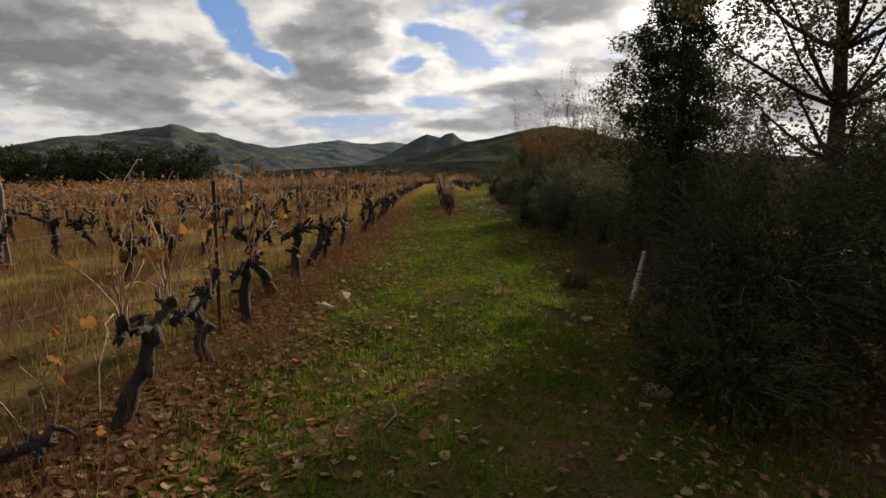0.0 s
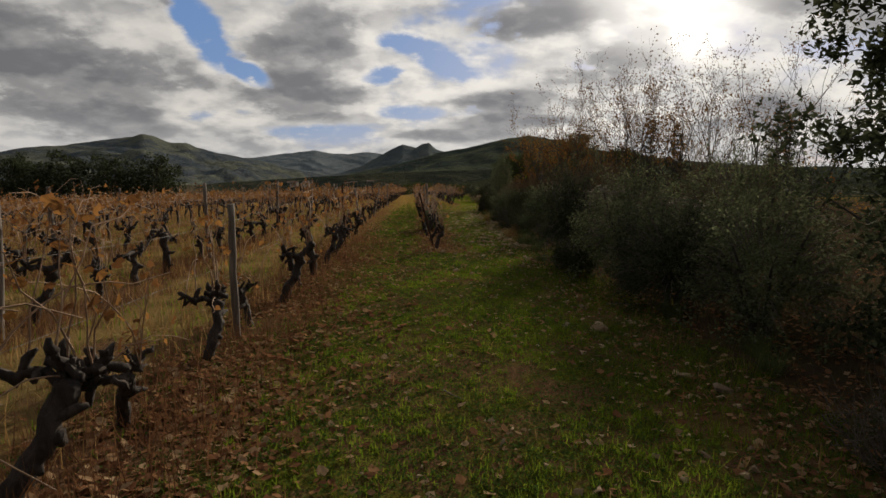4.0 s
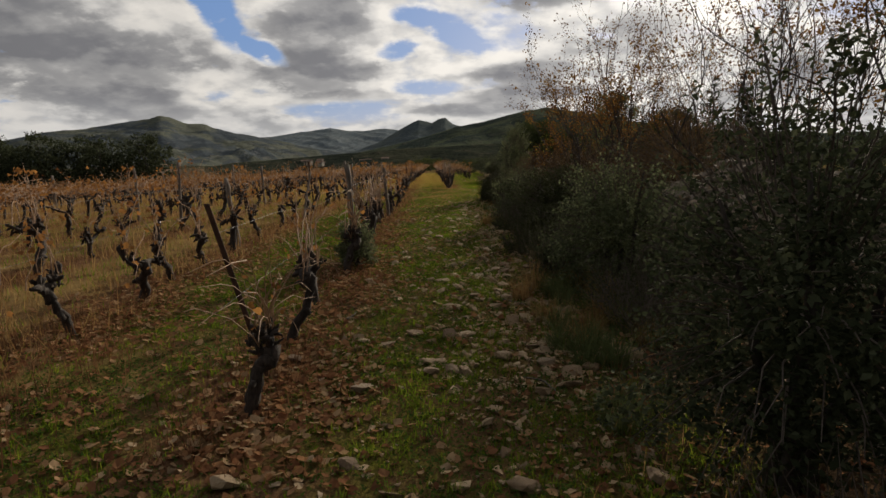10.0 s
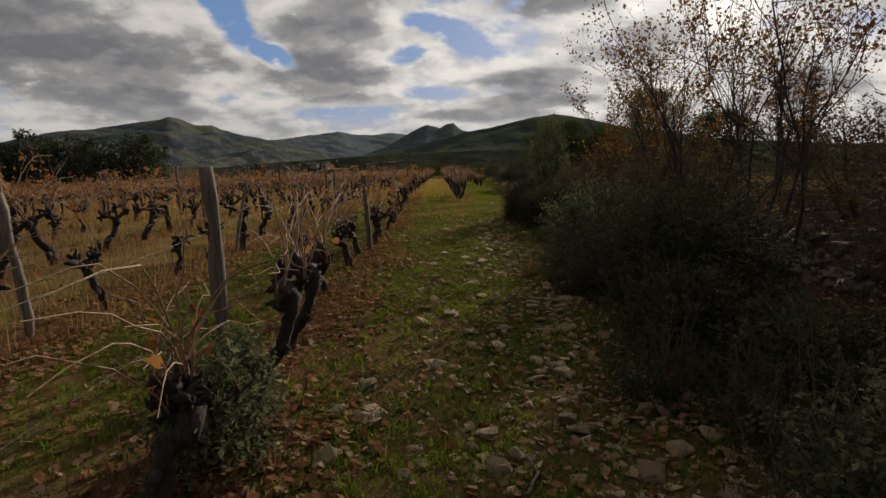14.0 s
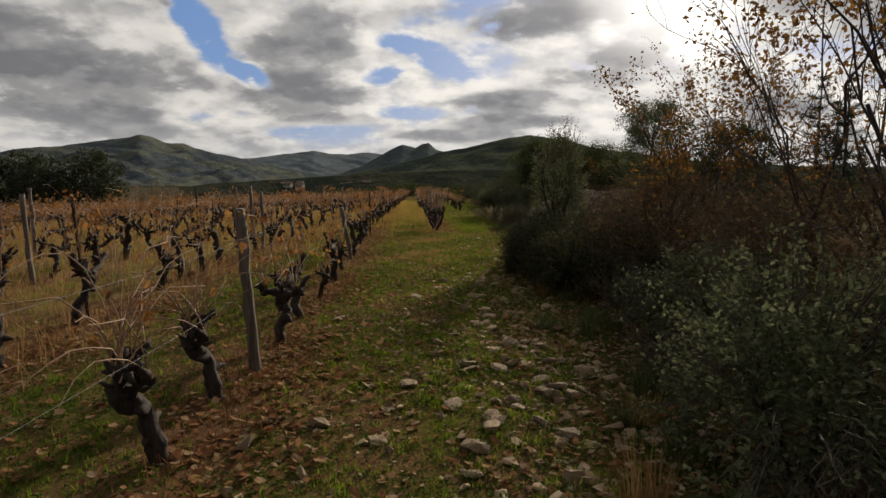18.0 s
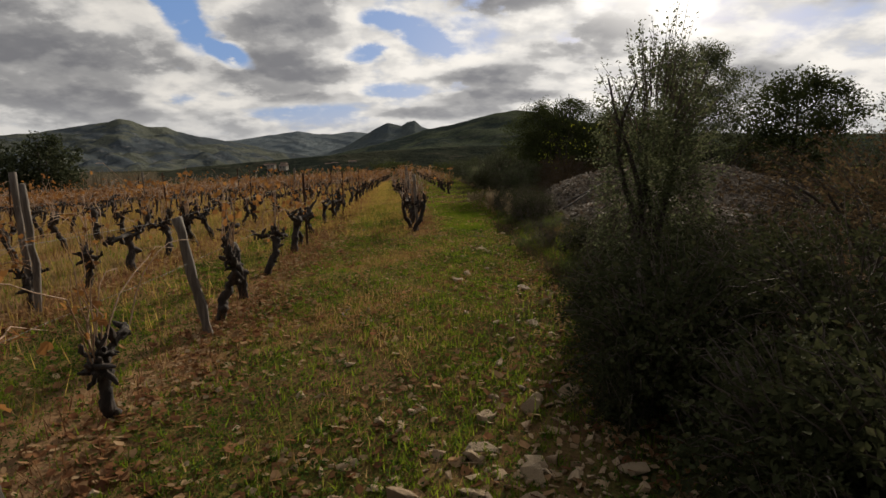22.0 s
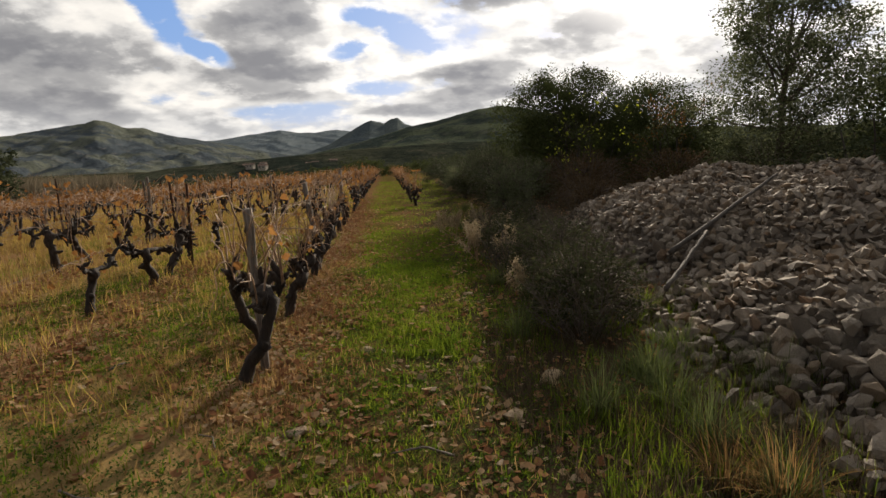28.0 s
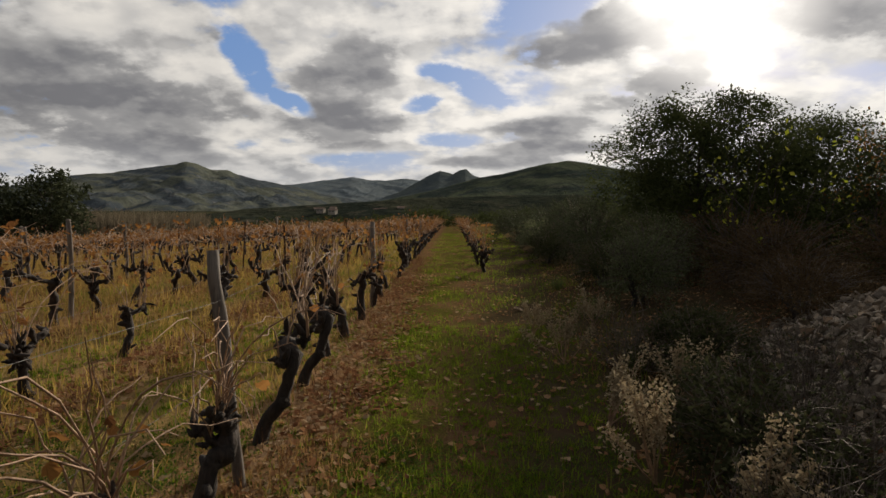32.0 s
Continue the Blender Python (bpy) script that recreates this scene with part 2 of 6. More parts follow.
def ground_material():
    """Soil, moss, litter and turf, laid out by the strips of the vineyard."""
    m, n = material("vineyard_ground")
    pos = n.add("ShaderNodeNewGeometry").outputs["Position"]
    s = n.add("ShaderNodeSeparateXYZ", {0: pos})
    x, y = s.outputs[0], s.outputs[1]
    wob = n.noise(pos, 0.35, 3.0)
    lane = n.math("ADD", n.math("ADD", x, n.math("MULTIPLY", y, ROW_LEAN * -1)), n.math("MULTIPLY", n.math("SUBTRACT", wob, 0.5), 0.7))
    a = n.noise(pos, 1.1, 6.0, 0.6)
    b = n.noise(pos, 5.5, 7.0, 0.65)
    c = n.noise(pos, 38.0, 6.0, 0.7)
    soil = n.mix(b, (0.078, 0.043, 0.024, 1), (0.20, 0.115, 0.058, 1))
    soil = n.mix(n.math("MULTIPLY", n.step(c, 0.5, 0.7), 0.5), soil, (0.25, 0.17, 0.10, 1))
    crumb = n.noise(pos, 110.0, 4.0, 0.7)
    soil = n.mix(n.math("MULTIPLY", n.step(crumb, 0.50, 0.40), 0.55), soil, (0.035, 0.022, 0.014, 1))
    soil = n.mix(n.math("MULTIPLY", n.step(crumb, 0.58, 0.70), 0.55), soil, (0.33, 0.225, 0.13, 1))
    turf = n.mix(n.step(c, 0.35, 0.65), (0.030, 0.036, 0.007, 1), (0.12, 0.13, 0.018, 1))
    straw = n.mix(c, (0.16, 0.105, 0.042, 1), (0.34, 0.235, 0.10, 1))
    litter = n.mix(c, (0.055, 0.032, 0.02, 1), (0.21, 0.115, 0.062, 1))
    col = n.mix(n.step(n.math("ADD", n.math("MULTIPLY", a, 0.6), n.math("MULTIPLY", b, 0.4)), 0.42, 0.60), soil, turf)
    # the vine rows stand in strips of litter, with straw between
    cell = n.math("ABSOLUTE", n.math("SUBTRACT", n.math("FRACT", n.math("DIVIDE", n.math("SUBTRACT", lane, ROW_A - ROW_GAP / 2), ROW_GAP)), 0.5))
    first = n.step(lane, -0.6, -1.0)
    second = n.math("MULTIPLY", n.step(lane, 1.6, 1.2), n.step(y, 17.5, 19.0))
    third = n.math("MULTIPLY", n.step(lane, 3.8, 3.4), n.step(y, 43.0, 45.0))
    strip = n.math("MULTIPLY", n.step(cell, 0.30, 0.08), n.math("MAXIMUM", first, n.math("MAXIMUM", second, third)))
    left = n.step(x, -0.5, -4.0)
    col = n.mix(n.math("MULTIPLY", left, n.step(a, 0.38, 0.62)), col, straw)
    late = n.math("MULTIPLY", n.math("MULTIPLY", n.step(y, 34.0, 42.0), n.step(y, 66.0, 58.0)), n.step(lane, 3.0, 2.2))
    col = n.mix(n.math("MULTIPLY", late, n.step(a, 0.30, 0.50)), col, straw)
    trod = n.math("MULTIPLY", n.step(y, 15.0, 20.0), n.step(y, 43.0, 38.0))
    col = n.mix(n.math("MULTIPLY", n.math("MULTIPLY", trod, 0.45), n.step(b, 0.42, 0.62)), col, n.mix(c, (0.10, 0.055, 0.03, 1), (0.33, 0.20, 0.11, 1)))
    litter = n.mix(n.math("MULTIPLY", n.step(y, 28.0, 36.0), n.step(y, 60.0, 53.0)), litter, n.mix(c, (0.15, 0.085, 0.045, 1), (0.40, 0.25, 0.135, 1)))
    col = n.mix(n.math("MULTIPLY", strip, n.step(b, 0.25, 0.50)), col, litter)
    # the ground turns darker brown on the hedge side, fading out from y 70 to 110
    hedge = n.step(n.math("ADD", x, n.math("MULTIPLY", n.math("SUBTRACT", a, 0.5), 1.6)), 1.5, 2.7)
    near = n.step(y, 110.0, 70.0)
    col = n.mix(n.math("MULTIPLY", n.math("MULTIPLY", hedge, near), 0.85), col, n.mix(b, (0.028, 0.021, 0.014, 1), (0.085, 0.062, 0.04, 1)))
    # beyond the vines: woods and fields of the valley
    far = n.step(y, 118.0, 135.0)
    v = n.noise(pos, 0.012, 5.0, 0.6)
    valley = n.ramp(v, [(0.0, (0.018, 0.022, 0.012)), (0.45, (0.03, 0.034, 0.018)), (0.56, (0.075, 0.07, 0.04)), (0.68, (0.11, 0.095, 0.06)), (1.0, (0.03, 0.035, 0.02))])
    valley = n.mix(n.math("MULTIPLY", n.noise(pos, 0.12, 6.0, 0.7), 0.6), valley, (0.014, 0.018, 0.010, 1))
    col = n.mix(far, col, valley)
    h = n.math("ADD", n.math("MULTIPLY", b, 0.6), n.math("MULTIPLY", c, 0.4))
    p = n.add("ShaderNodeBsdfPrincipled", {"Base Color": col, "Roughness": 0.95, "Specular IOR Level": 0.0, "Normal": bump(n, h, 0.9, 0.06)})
    finish(n, p.outputs[0])
    return m


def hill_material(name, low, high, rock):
    """Scrub and bare rock on a slope, in colours with distance haze mixed in."""
    m, n = material(name)
    pos = n.add("ShaderNodeNewGeometry").outputs["Position"]
    nz = n.add("ShaderNodeSeparateXYZ", {0: n.add("ShaderNodeNewGeometry").outputs["Normal"]}).outputs[2]
    a = n.noise(pos, 0.006, 8.0, 0.65)
    b = n.noise(pos, 0.03, 6.0, 0.7)
    col = n.mix(n.step(a, 0.44, 0.56), low, high)
    col = n.mix(n.math("MULTIPLY", n.step(n.noise(pos, 0.11, 5.0, 0.75), 0.45, 0.65), 0.5), col, (low[0] * 0.45, low[1] * 0.45, low[2] * 0.45, 1))
    col = n.mix(n.math("MULTIPLY", n.step(b, 0.54, 0.68), 0.6), col, rock)
    col = n.mix(n.math("MULTIPLY", n.step(nz, 0.80, 0.55), 0.55), col, rock)
    p = n.add("ShaderNodeBsdfPrincipled", {"Base Color": col, "Roughness": 1.0, "Specular IOR Level": 0.0, "Normal": bump(n, b, 1.0, 12.0)})
    finish(n, p.outputs[0])
    return m


def plain_material(name, dark, light, rough, metal=0.0, scale=30.0, depth=0.002):
    m, n = material(name)
    pos = n.add("ShaderNodeTexCoord").outputs["Object"]
    a, b = n.noise(pos, scale, 6.0), n.noise(pos, scale / 8, 4.0)
    f = n.step(n.math("ADD", n.math("MULTIPLY", a, 0.5), n.math("MULTIPLY", b, 0.5)), 0.35, 0.65)
    p = n.add("ShaderNodeBsdfPrincipled", {"Base Color": n.mix(f, dark, light), "Roughness": rough, "Metallic": metal, "Normal": bump(n, a, 0.5, depth)})
    finish(n, p.outputs[0])
    return m


ROW_A, ROW_GAP, ROW_LEAN = -1.9, 2.12, -0.034

M_ground = ground_material()
M_grass = leaf_material("grass_green", [(0.0, (0.050, 0.080, 0.010)), (0.45, (0.125, 0.195, 0.016)), (0.8, (0.25, 0.29, 0.028)), (1.0, (0.36, 0.29, 0.08))], 0.7, 0.55, 0.5)
M_straw = leaf_material("dry_grass", [(0.0, (0.16, 0.088, 0.035)), (0.5, (0.32, 0.19, 0.075)), (1.0, (0.50, 0.345, 0.155))], 0.8, 0.5)
M_gold = leaf_material("golden_grass", [(0.0, (0.22, 0.15, 0.035)), (0.5, (0.42, 0.29, 0.075)), (0.85, (0.54, 0.39, 0.12)), (1.0, (0.30, 0.30, 0.05))], 0.8, 0.55)
M_weed = leaf_material("red_brown_weeds", [(0.0, (0.08, 0.037, 0.021)), (0.5, (0.18, 0.085, 0.042)), (1.0, (0.29, 0.155, 0.075))], 0.85, 0.25)
M_fallen = leaf_material("fallen_leaves", [(0.0, (0.09, 0.042, 0.025)), (0.3, (0.25, 0.115, 0.06)), (0.6, (0.38, 0.20, 0.10)), (0.82, (0.46, 0.31, 0.18)), (1.0, (0.56, 0.43, 0.28))], 0.8, 0.38)
M_tanleaf = leaf_material("pale_tan_leaves", [(0.0, (0.22, 0.13, 0.07)), (0.5, (0.42, 0.29, 0.17)), (0.85, (0.54, 0.41, 0.27)), (1.0, (0.40, 0.16, 0.08))], 0.8, 0.38)
M_clover = leaf_material("low_green_herbs", [(0.0, (0.022, 0.046, 0.012)), (0.5, (0.065, 0.115, 0.024)), (0.85, (0.14, 0.19, 0.04)), (1.0, (0.27, 0.22, 0.08))], 0.75, 0.4, 0.4)
M_vineleaf = leaf_material("autumn_vine_leaves", [(0.0, (0.13, 0.055, 0.025)), (0.45, (0.27, 0.125, 0.045)), (0.85, (0.40, 0.195, 0.06)), (1.0, (0.50, 0.26, 0.05))], 0.7, 0.45)
M_sedge = leaf_material("grey_green_grass", [(0.0, (0.06, 0.08, 0.03)), (0.6, (0.13, 0.16, 0.06)), (1.0, (0.28, 0.27, 0.12))], 0.7, 0.35, 0.4)
M_holm = leaf_material("holm_oak_leaves", [(0.0, (0.020, 0.027, 0.014)), (0.5, (0.052, 0.064, 0.034)), (0.85, (0.11, 0.125, 0.072)), (1.0, (0.21, 0.22, 0.14))], 0.85, 0.28, 0.35, 0.02)
M_rusty_oak = leaf_material("rusty_oak_leaves", [(0.0, (0.03, 0.032, 0.014)), (0.5, (0.07, 0.075, 0.03)), (0.8, (0.15, 0.115, 0.05)), (1.0, (0.24, 0.17, 0.08))], 0.6, 0.4, 0.3, 0.1)
M_sage = leaf_material("grey_green_leaves", [(0.0, (0.045, 0.056, 0.028)), (0.5, (0.12, 0.14, 0.07)), (0.82, (0.23, 0.25, 0.14)), (1.0, (0.36, 0.37, 0.24))], 0.85, 0.40, 0.35, 0.02)
M_heath = leaf_material("dark_heath_leaves", [(0.0, (0.028, 0.033, 0.016)), (0.6, (0.062, 0.070, 0.032)), (1.0, (0.13, 0.125, 0.06))], 0.85, 0.25, 0.4, 0.02)
M_wood_green = leaf_material("woodland_leaves", [(0.0, (0.028, 0.036, 0.014)), (0.6, (0.066, 0.082, 0.030)), (1.0, (0.12, 0.135, 0.05))], 0.75, 0.38, 0.5)
M_bramble = leaf_material("brown_bramble_leaves", [(0.0, (0.05, 0.032, 0.02)), (0.6, (0.12, 0.08, 0.045)), (1.0, (0.21, 0.15, 0.08))], 0.8, 0.32, 0.4)
M_rust = leaf_material("rust_thicket_leaves", [(0.0, (0.07, 0.03, 0.012)), (0.5, (0.18, 0.085, 0.025)), (1.0, (0.33, 0.20, 0.05))], 0.7, 0.45)
M_lime = leaf_material("yellow_green_leaves", [(0.0, (0.16, 0.20, 0.02)), (0.6, (0.33, 0.38, 0.04)), (1.0, (0.50, 0.46, 0.07))], 0.5, 0.55)
M_deadweed = leaf_material("grey_dead_weeds", [(0.0, (0.045, 0.032, 0.022)), (0.6, (0.105, 0.078, 0.05)), (1.0, (0.19, 0.15, 0.10))], 0.9, 0.25)
M_pine = leaf_material("pine_needles", [(0.0, (0.01, 0.018, 0.008)), (0.6, (0.03, 0.045, 0.016)), (1.0, (0.06, 0.075, 0.028))], 0.55, 0.15, 0.4)
M_grove = leaf_material("bare_grove", [(0.0, (0.09, 0.075, 0.055)), (0.6, (0.20, 0.165, 0.115)), (1.0, (0.30, 0.25, 0.18))], 0.9, 0.3)
M_seed = leaf_material("pale_seed_heads", [(0.0, (0.25, 0.19, 0.115)), (0.6, (0.41, 0.325, 0.21)), (1.0, (0.56, 0.48, 0.34))], 0.85, 0.35)
M_vine = bark_material("vine_bark", (0.006, 0.0042, 0.0032, 1), (0.060, 0.042, 0.032, 1), 34.0, 0.92, 0.02)
M_cane = bark_material("vine_canes", (0.15, 0.085, 0.05, 1), (0.42, 0.27, 0.165, 1), 60.0, 0.75, 0.002)
M_twig = bark_material("grey_twigs", (0.05, 0.038, 0.030, 1), (0.16, 0.125, 0.10, 1), 50.0, 0.85, 0.003)
M_branch = bark_material("dark_branches", (0.020, 0.015, 0.012, 1), (0.07, 0.055, 0.045, 1), 30.0, 0.9, 0.006)
M_wood = bark_material("weathered_wood", (0.055, 0.042, 0.034, 1), (0.24, 0.20, 0.165, 1), 34.0, 0.85, 0.004, 0.08)
M_pale = bark_material("pale_dead_wood", (0.10, 0.085, 0.07, 1), (0.33, 0.29, 0.25, 1), 30.0, 0.85, 0.004, 0.1)
M_white = bark_material("whitewashed_wood", (0.30, 0.28, 0.25, 1), (0.62, 0.60, 0.56, 1), 30.0, 0.85, 0.004, 0.1)
M_log = bark_material("grey_dead_log", (0.020, 0.016, 0.013, 1), (0.105, 0.088, 0.074, 1), 40.0, 0.9, 0.006, 0.1)
M_iron = plain_material("rusty_iron", (0.030, 0.014, 0.009, 1), (0.075, 0.034, 0.02, 1), 0.85, 0.2)
M_wire = plain_material("galvanised_wire", (0.07, 0.065, 0.06, 1), (0.16, 0.155, 0.15, 1), 0.6, 0.5)
M_wall = plain_material("pale_render", (0.30, 0.26, 0.21, 1), (0.42, 0.38, 0.32, 1), 0.9, 0.0, 2.0)
M_tile = plain_material("roof_tiles", (0.16, 0.10, 0.07, 1), (0.25, 0.16, 0.12, 1), 0.9, 0.0, 3.0)
M_pane = plain_material("dark_window", (0.02, 0.022, 0.025, 1), (0.035, 0.04, 0.045, 1), 0.2, 0.0, 3.0)
M_stone = stone_material("limestone", (0.21, 0.170, 0.130), (0.345, 0.288, 0.226), (0.085, 0.065, 0.048))
M_gravel = stone_material("path_stone", (0.34, 0.228, 0.128), (0.45, 0.325, 0.195), (0.22, 0.14, 0.078), 0.3)


# ---------------- mesh tools ----------------
rng = np.random.default_rng(7)


class Geo:
    """Gathers vertices and faces for one mesh."""

    def __init__(self):
        self.v, self.t, self.q, self.n = [], [], [], 0

    def put(self, v, tris=None, quads=None):
        v = np.asarray(v, float).reshape(-1, 3)
        if tris is not None:
            self.t.append(np.asarray(tris, int).reshape(-1, 3) + self.n)
        if quads is not None:
            self.q.append(np.asarray(quads, int).reshape(-1, 4) + self.n)
        self.v.append(v)
        self.n += len(v)
        return self

    def tube(self, pts, radii, sides=6, rough=0.0, cap=True):
        pts = np.asarray(pts, float)
        k = len(pts)
        radii = np.broadcast_to(np.asarray(radii, float), (k,))
        d = np.gradient(pts, axis=0)
        d /= np.linalg.norm(d, axis=1)[:, None] + 1e-9
        ref = np.where(np.abs(d[:, 2:3]) > 0.9, np.array([[1.0, 0, 0]]), np.array([[0, 0, 1.0]]))
        a = np.cross(d, ref)
        a /= np.linalg.norm(a, axis=1)[:, None] + 1e-9
        for i in range(1, k):
            p = a[i - 1] - d[i] * (a[i - 1] @ d[i])
            a[i] = p / (np.linalg.norm(p) + 1e-9)
        b = np.cross(d, a)
        th = np.linspace(0, 2 * np.pi, sides, endpoint=False)
        r = radii[:, None] * (1 + rough * rng.uniform(-1, 1, (k, sides)))
        v = pts[:, None] + r[:, :, None] * (np.cos(th)[None, :, None] * a[:, None] + np.sin(th)[None, :, None] * b[:, None])
        i, j = np.meshgrid(np.arange(k - 1), np.arange(sides), indexing="ij")
        j2 = (j + 1) % sides
        quads = np.stack([i * sides + j, i * sides + j2, (i + 1) * sides + j2, (i + 1) * sides + j], -1)
        v = np.concatenate([v.reshape(-1, 3), pts[:1], pts[-1:]])
        tris = None
        if cap:
            s = np.arange(sides)
            s2 = (s + 1) % sides
            m = k * sides
            tris = np.concatenate([np.stack([s2, s, np.full(sides, m)], 1), np.stack([(k - 1) * sides + s, (k - 1) * sides + s2, np.full(sides, m + 1)], 1)])
        return self.put(v, tris, quads.reshape(-1, 4))

    def mesh(self, name, mat, smooth=True):
        v = np.concatenate(self.v)
        t = np.concatenate(self.t) if self.t else np.zeros((0, 3), int)
        q = np.concatenate(self.q) if self.q else np.zeros((0, 4), int)
        me = bpy.data.meshes.new(name)
        me.vertices.add(len(v))
        me.vertices.foreach_set("co", v.ravel())
        me.loops.add(t.size + q.size)
        me.loops.foreach_set("vertex_index", np.concatenate([t.ravel(), q.ravel()]).astype(np.int32))
        me.polygons.add(len(t) + len(q))
        starts = np.concatenate([np.arange(len(t)) * 3, t.size + np.arange(len(q)) * 4])
        me.polygons.foreach_set("loop_start", starts.astype(np.int32))
        me.polygons.foreach_set("use_smooth", np.full(len(t) + len(q), smooth))
        me.materials.append(mat)
        me.update(calc_edges=True)
        me.validate()
        return me


def part(name, data, parent, label="", kind=""):
    ob = new(name, data)
    ob.parent = parent
    return tagged(ob, label=label, kind=kind)


def turns(n, up=0.0):
    """n random rotation matrices; up pulls their third axis upward."""
    z = rng.normal(size=(n, 3))
    z[:, 2] = np.abs(z[:, 2]) * (1 if up else 1) * np.where(rng.random(n) < 0.5 + up / 2, 1, -1) + up
    z /= np.linalg.norm(z, axis=1)[:, None]
    x = np.cross(rng.normal(size=(n, 3)), z)
    x /= np.linalg.norm(x, axis=1)[:, None] + 1e-9
    return np.stack([x, np.cross(z, x), z], -1)


LEAF = np.array([[0, 0, 0], [0.30, 0.45, 0.07], [0, 1, 0.0], [-0.30, 0.45, 0.07]])
HLEAF = np.array([[0, 0, 0], [0.42, 0.20, 0.10], [0.30, 0.75, 0.04], [0.0, 1.0, 0.07], [-0.34, 0.72, 0.0], [-0.44, 0.22, 0.12]])
VLEAF = np.array([[0, 0, 0], [0.22, 0.02, 0.05], [0.50, 0.30, 0.10], [0.30, 0.52, 0.02], [0.38, 0.85, 0.08], [0.0, 1.0, -0.04], [-0.36, 0.80, 0.09], [-0.28, 0.50, 0.0], [-0.52, 0.26, 0.12], [-0.2, 0.0, 0.06]])
TLEAF = np.array([[-0.28, 0.2, 0], [0.30, 0.35, 0.05], [0, 1, 0.0]])
BLADE = np.array([[-0.5, 0, 0], [0.5, 0, 0], [0.32, 0, 0.6], [0.0, 0, 1.0]])
BLADE_T = np.array([[0, 1, 2], [0, 2, 3]])


def leaves(geo, pos, size, up=0.0, shape=LEAF, wide=1.0):
    n = len(pos)
    if not n:
        return geo
    s = np.broadcast_to(np.asarray(size, float), (n,)) * rng.uniform(0.65, 1.3, n)
    loc = shape[None] * s[:, None, None] * np.array([wide, 1, 1])
    v = np.einsum("nij,nkj->nki", turns(n, up), loc) + pos[:, None]
    fan = np.array([[0, k, k + 1] for k in range(1, len(shape) - 1)])
    t = fan[None] + (np.arange(n) * len(shape))[:, None, None]
    return geo.put(v, t)


def blades(geo, pos, height, width, lean=0.45, fine=False):
    """Grass blades that stand on pos and lean over."""
    n = len(pos)
    h = np.broadcast_to(np.asarray(height, float), (n,)) * rng.uniform(0.5, 1.3, n)
    th = rng.uniform(0, 2 * np.pi, n)
    k = rng.uniform(0, lean, n)
    ph = rng.uniform(0, 2 * np.pi, n)
    w = width * rng.uniform(0.7, 1.3, n)
    v = np.zeros((n, 4, 3))
    v[:, :, 0] = BLADE[None, :, 0] * (w * np.cos(th))[:, None] + (BLADE[None, :, 2] ** 1.8) * (h * k * np.cos(ph))[:, None]
    v[:, :, 1] = BLADE[None, :, 0] * (w * np.sin(th))[:, None] + (BLADE[None, :, 2] ** 1.8) * (h * k * np.sin(ph))[:, None]
    v[:, :, 2] = BLADE[None, :, 2] * h[:, None] * np.sqrt(np.maximum(0.1, 1 - k[:, None] ** 2 * BLADE[None, :, 2]))
    v += pos[:, None]
    if fine:
        return geo.put(v[:, [0, 1, 3]], np.arange(n * 3).reshape(-1, 3))
    t = BLADE_T[None] + (np.arange(n) * 4)[:, None, None]
    return geo.put(v, t)


def lump(u, v, seed=0.0):
    """A smooth wavy field in about -1 to 1."""
    return (np.sin(u * 1.0 + seed) * np.cos(v * 1.3 - seed * 1.7) + 0.6 * np.sin(u * 2.3 - v * 1.9 + seed * 2.1) + 0.4 * np.sin(u * 4.7 + v * 3.9 - seed)) / 2.0


def ground_z(x, y):
    """The height of the ground."""
    x, y = np.asarray(x, float), np.asarray(y, float)
    z = 0.030 * lump(x * 1.1, y * 0.9) + 0.012 * lump(x * 4.0, y * 3.7, 2.0)
    # bank under the hedge
    z = z + 0.30 * np.clip((x - 2.2) / 3.0, 0, 1) ** 1.5 * np.clip((75 - y) / 20, 0, 1)
    # the field ends and the land drops to the valley
    w = np.clip(-x - 4.5, 0, 95)
    z = z - 0.052 * w * w / (w + 4) - 0.010 * np.clip(y - 35, 0, 90)
    d = np.clip((y - 112) / 260, 0, 1)
    z = z - 0.018 * np.clip(y - 50, 0, 65) * np.clip(-x / 30, 0, 1.2)
    z = z - 4 * d * d * (3 - 2 * d)
    dl = np.clip((-x - 75) / 260, 0, 1)
    z = z - 2 * dl * dl * (3 - 2 * dl) * np.clip((y + 100) / 100, 0, 1)
    far = np.clip((y - 300) / 700, 0, 1)
    z = z + far * 3 * lump(x * 0.006, y * 0.008, 1.0)
    return z


def row_x(x0, y):
    return x0 + ROW_LEAN * y


# ---------------- ground and distance ----------------
def make_ground():
    def spread(lo, hi, n_in, step_far):
        near = np.linspace(lo, hi, n_in)
        out = [step_far * 1.16 ** k for k in range(60)]
        a, b, p, q = [], [], hi, lo
        for s in out:
            p, q = p + s, q - s
            a.append(p)
            b.append(q)
            if p > 4600:
                break
        return np.concatenate([b[::-1], near, a])
    gx, gy = spread(-7, 5, 84, 0.25), spread(-3, 66, 290, 0.4)
    X, Y = np.meshgrid(gx, gy, indexing="ij")
    V = np.stack([X, Y, ground_z(X, Y)], -1).reshape(-1, 3)
    nx, ny = len(gx), len(gy)
    i, j = np.meshgrid(np.arange(nx - 1), np.arange(ny - 1), indexing="ij")
    Q = np.stack([i * ny + j, (i + 1) * ny + j, (i + 1) * ny + j + 1, i * ny + j + 1], -1)
    g = Geo().put(V, None, Q.reshape(-1, 4))
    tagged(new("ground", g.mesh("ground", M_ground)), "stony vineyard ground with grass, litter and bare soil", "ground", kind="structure")


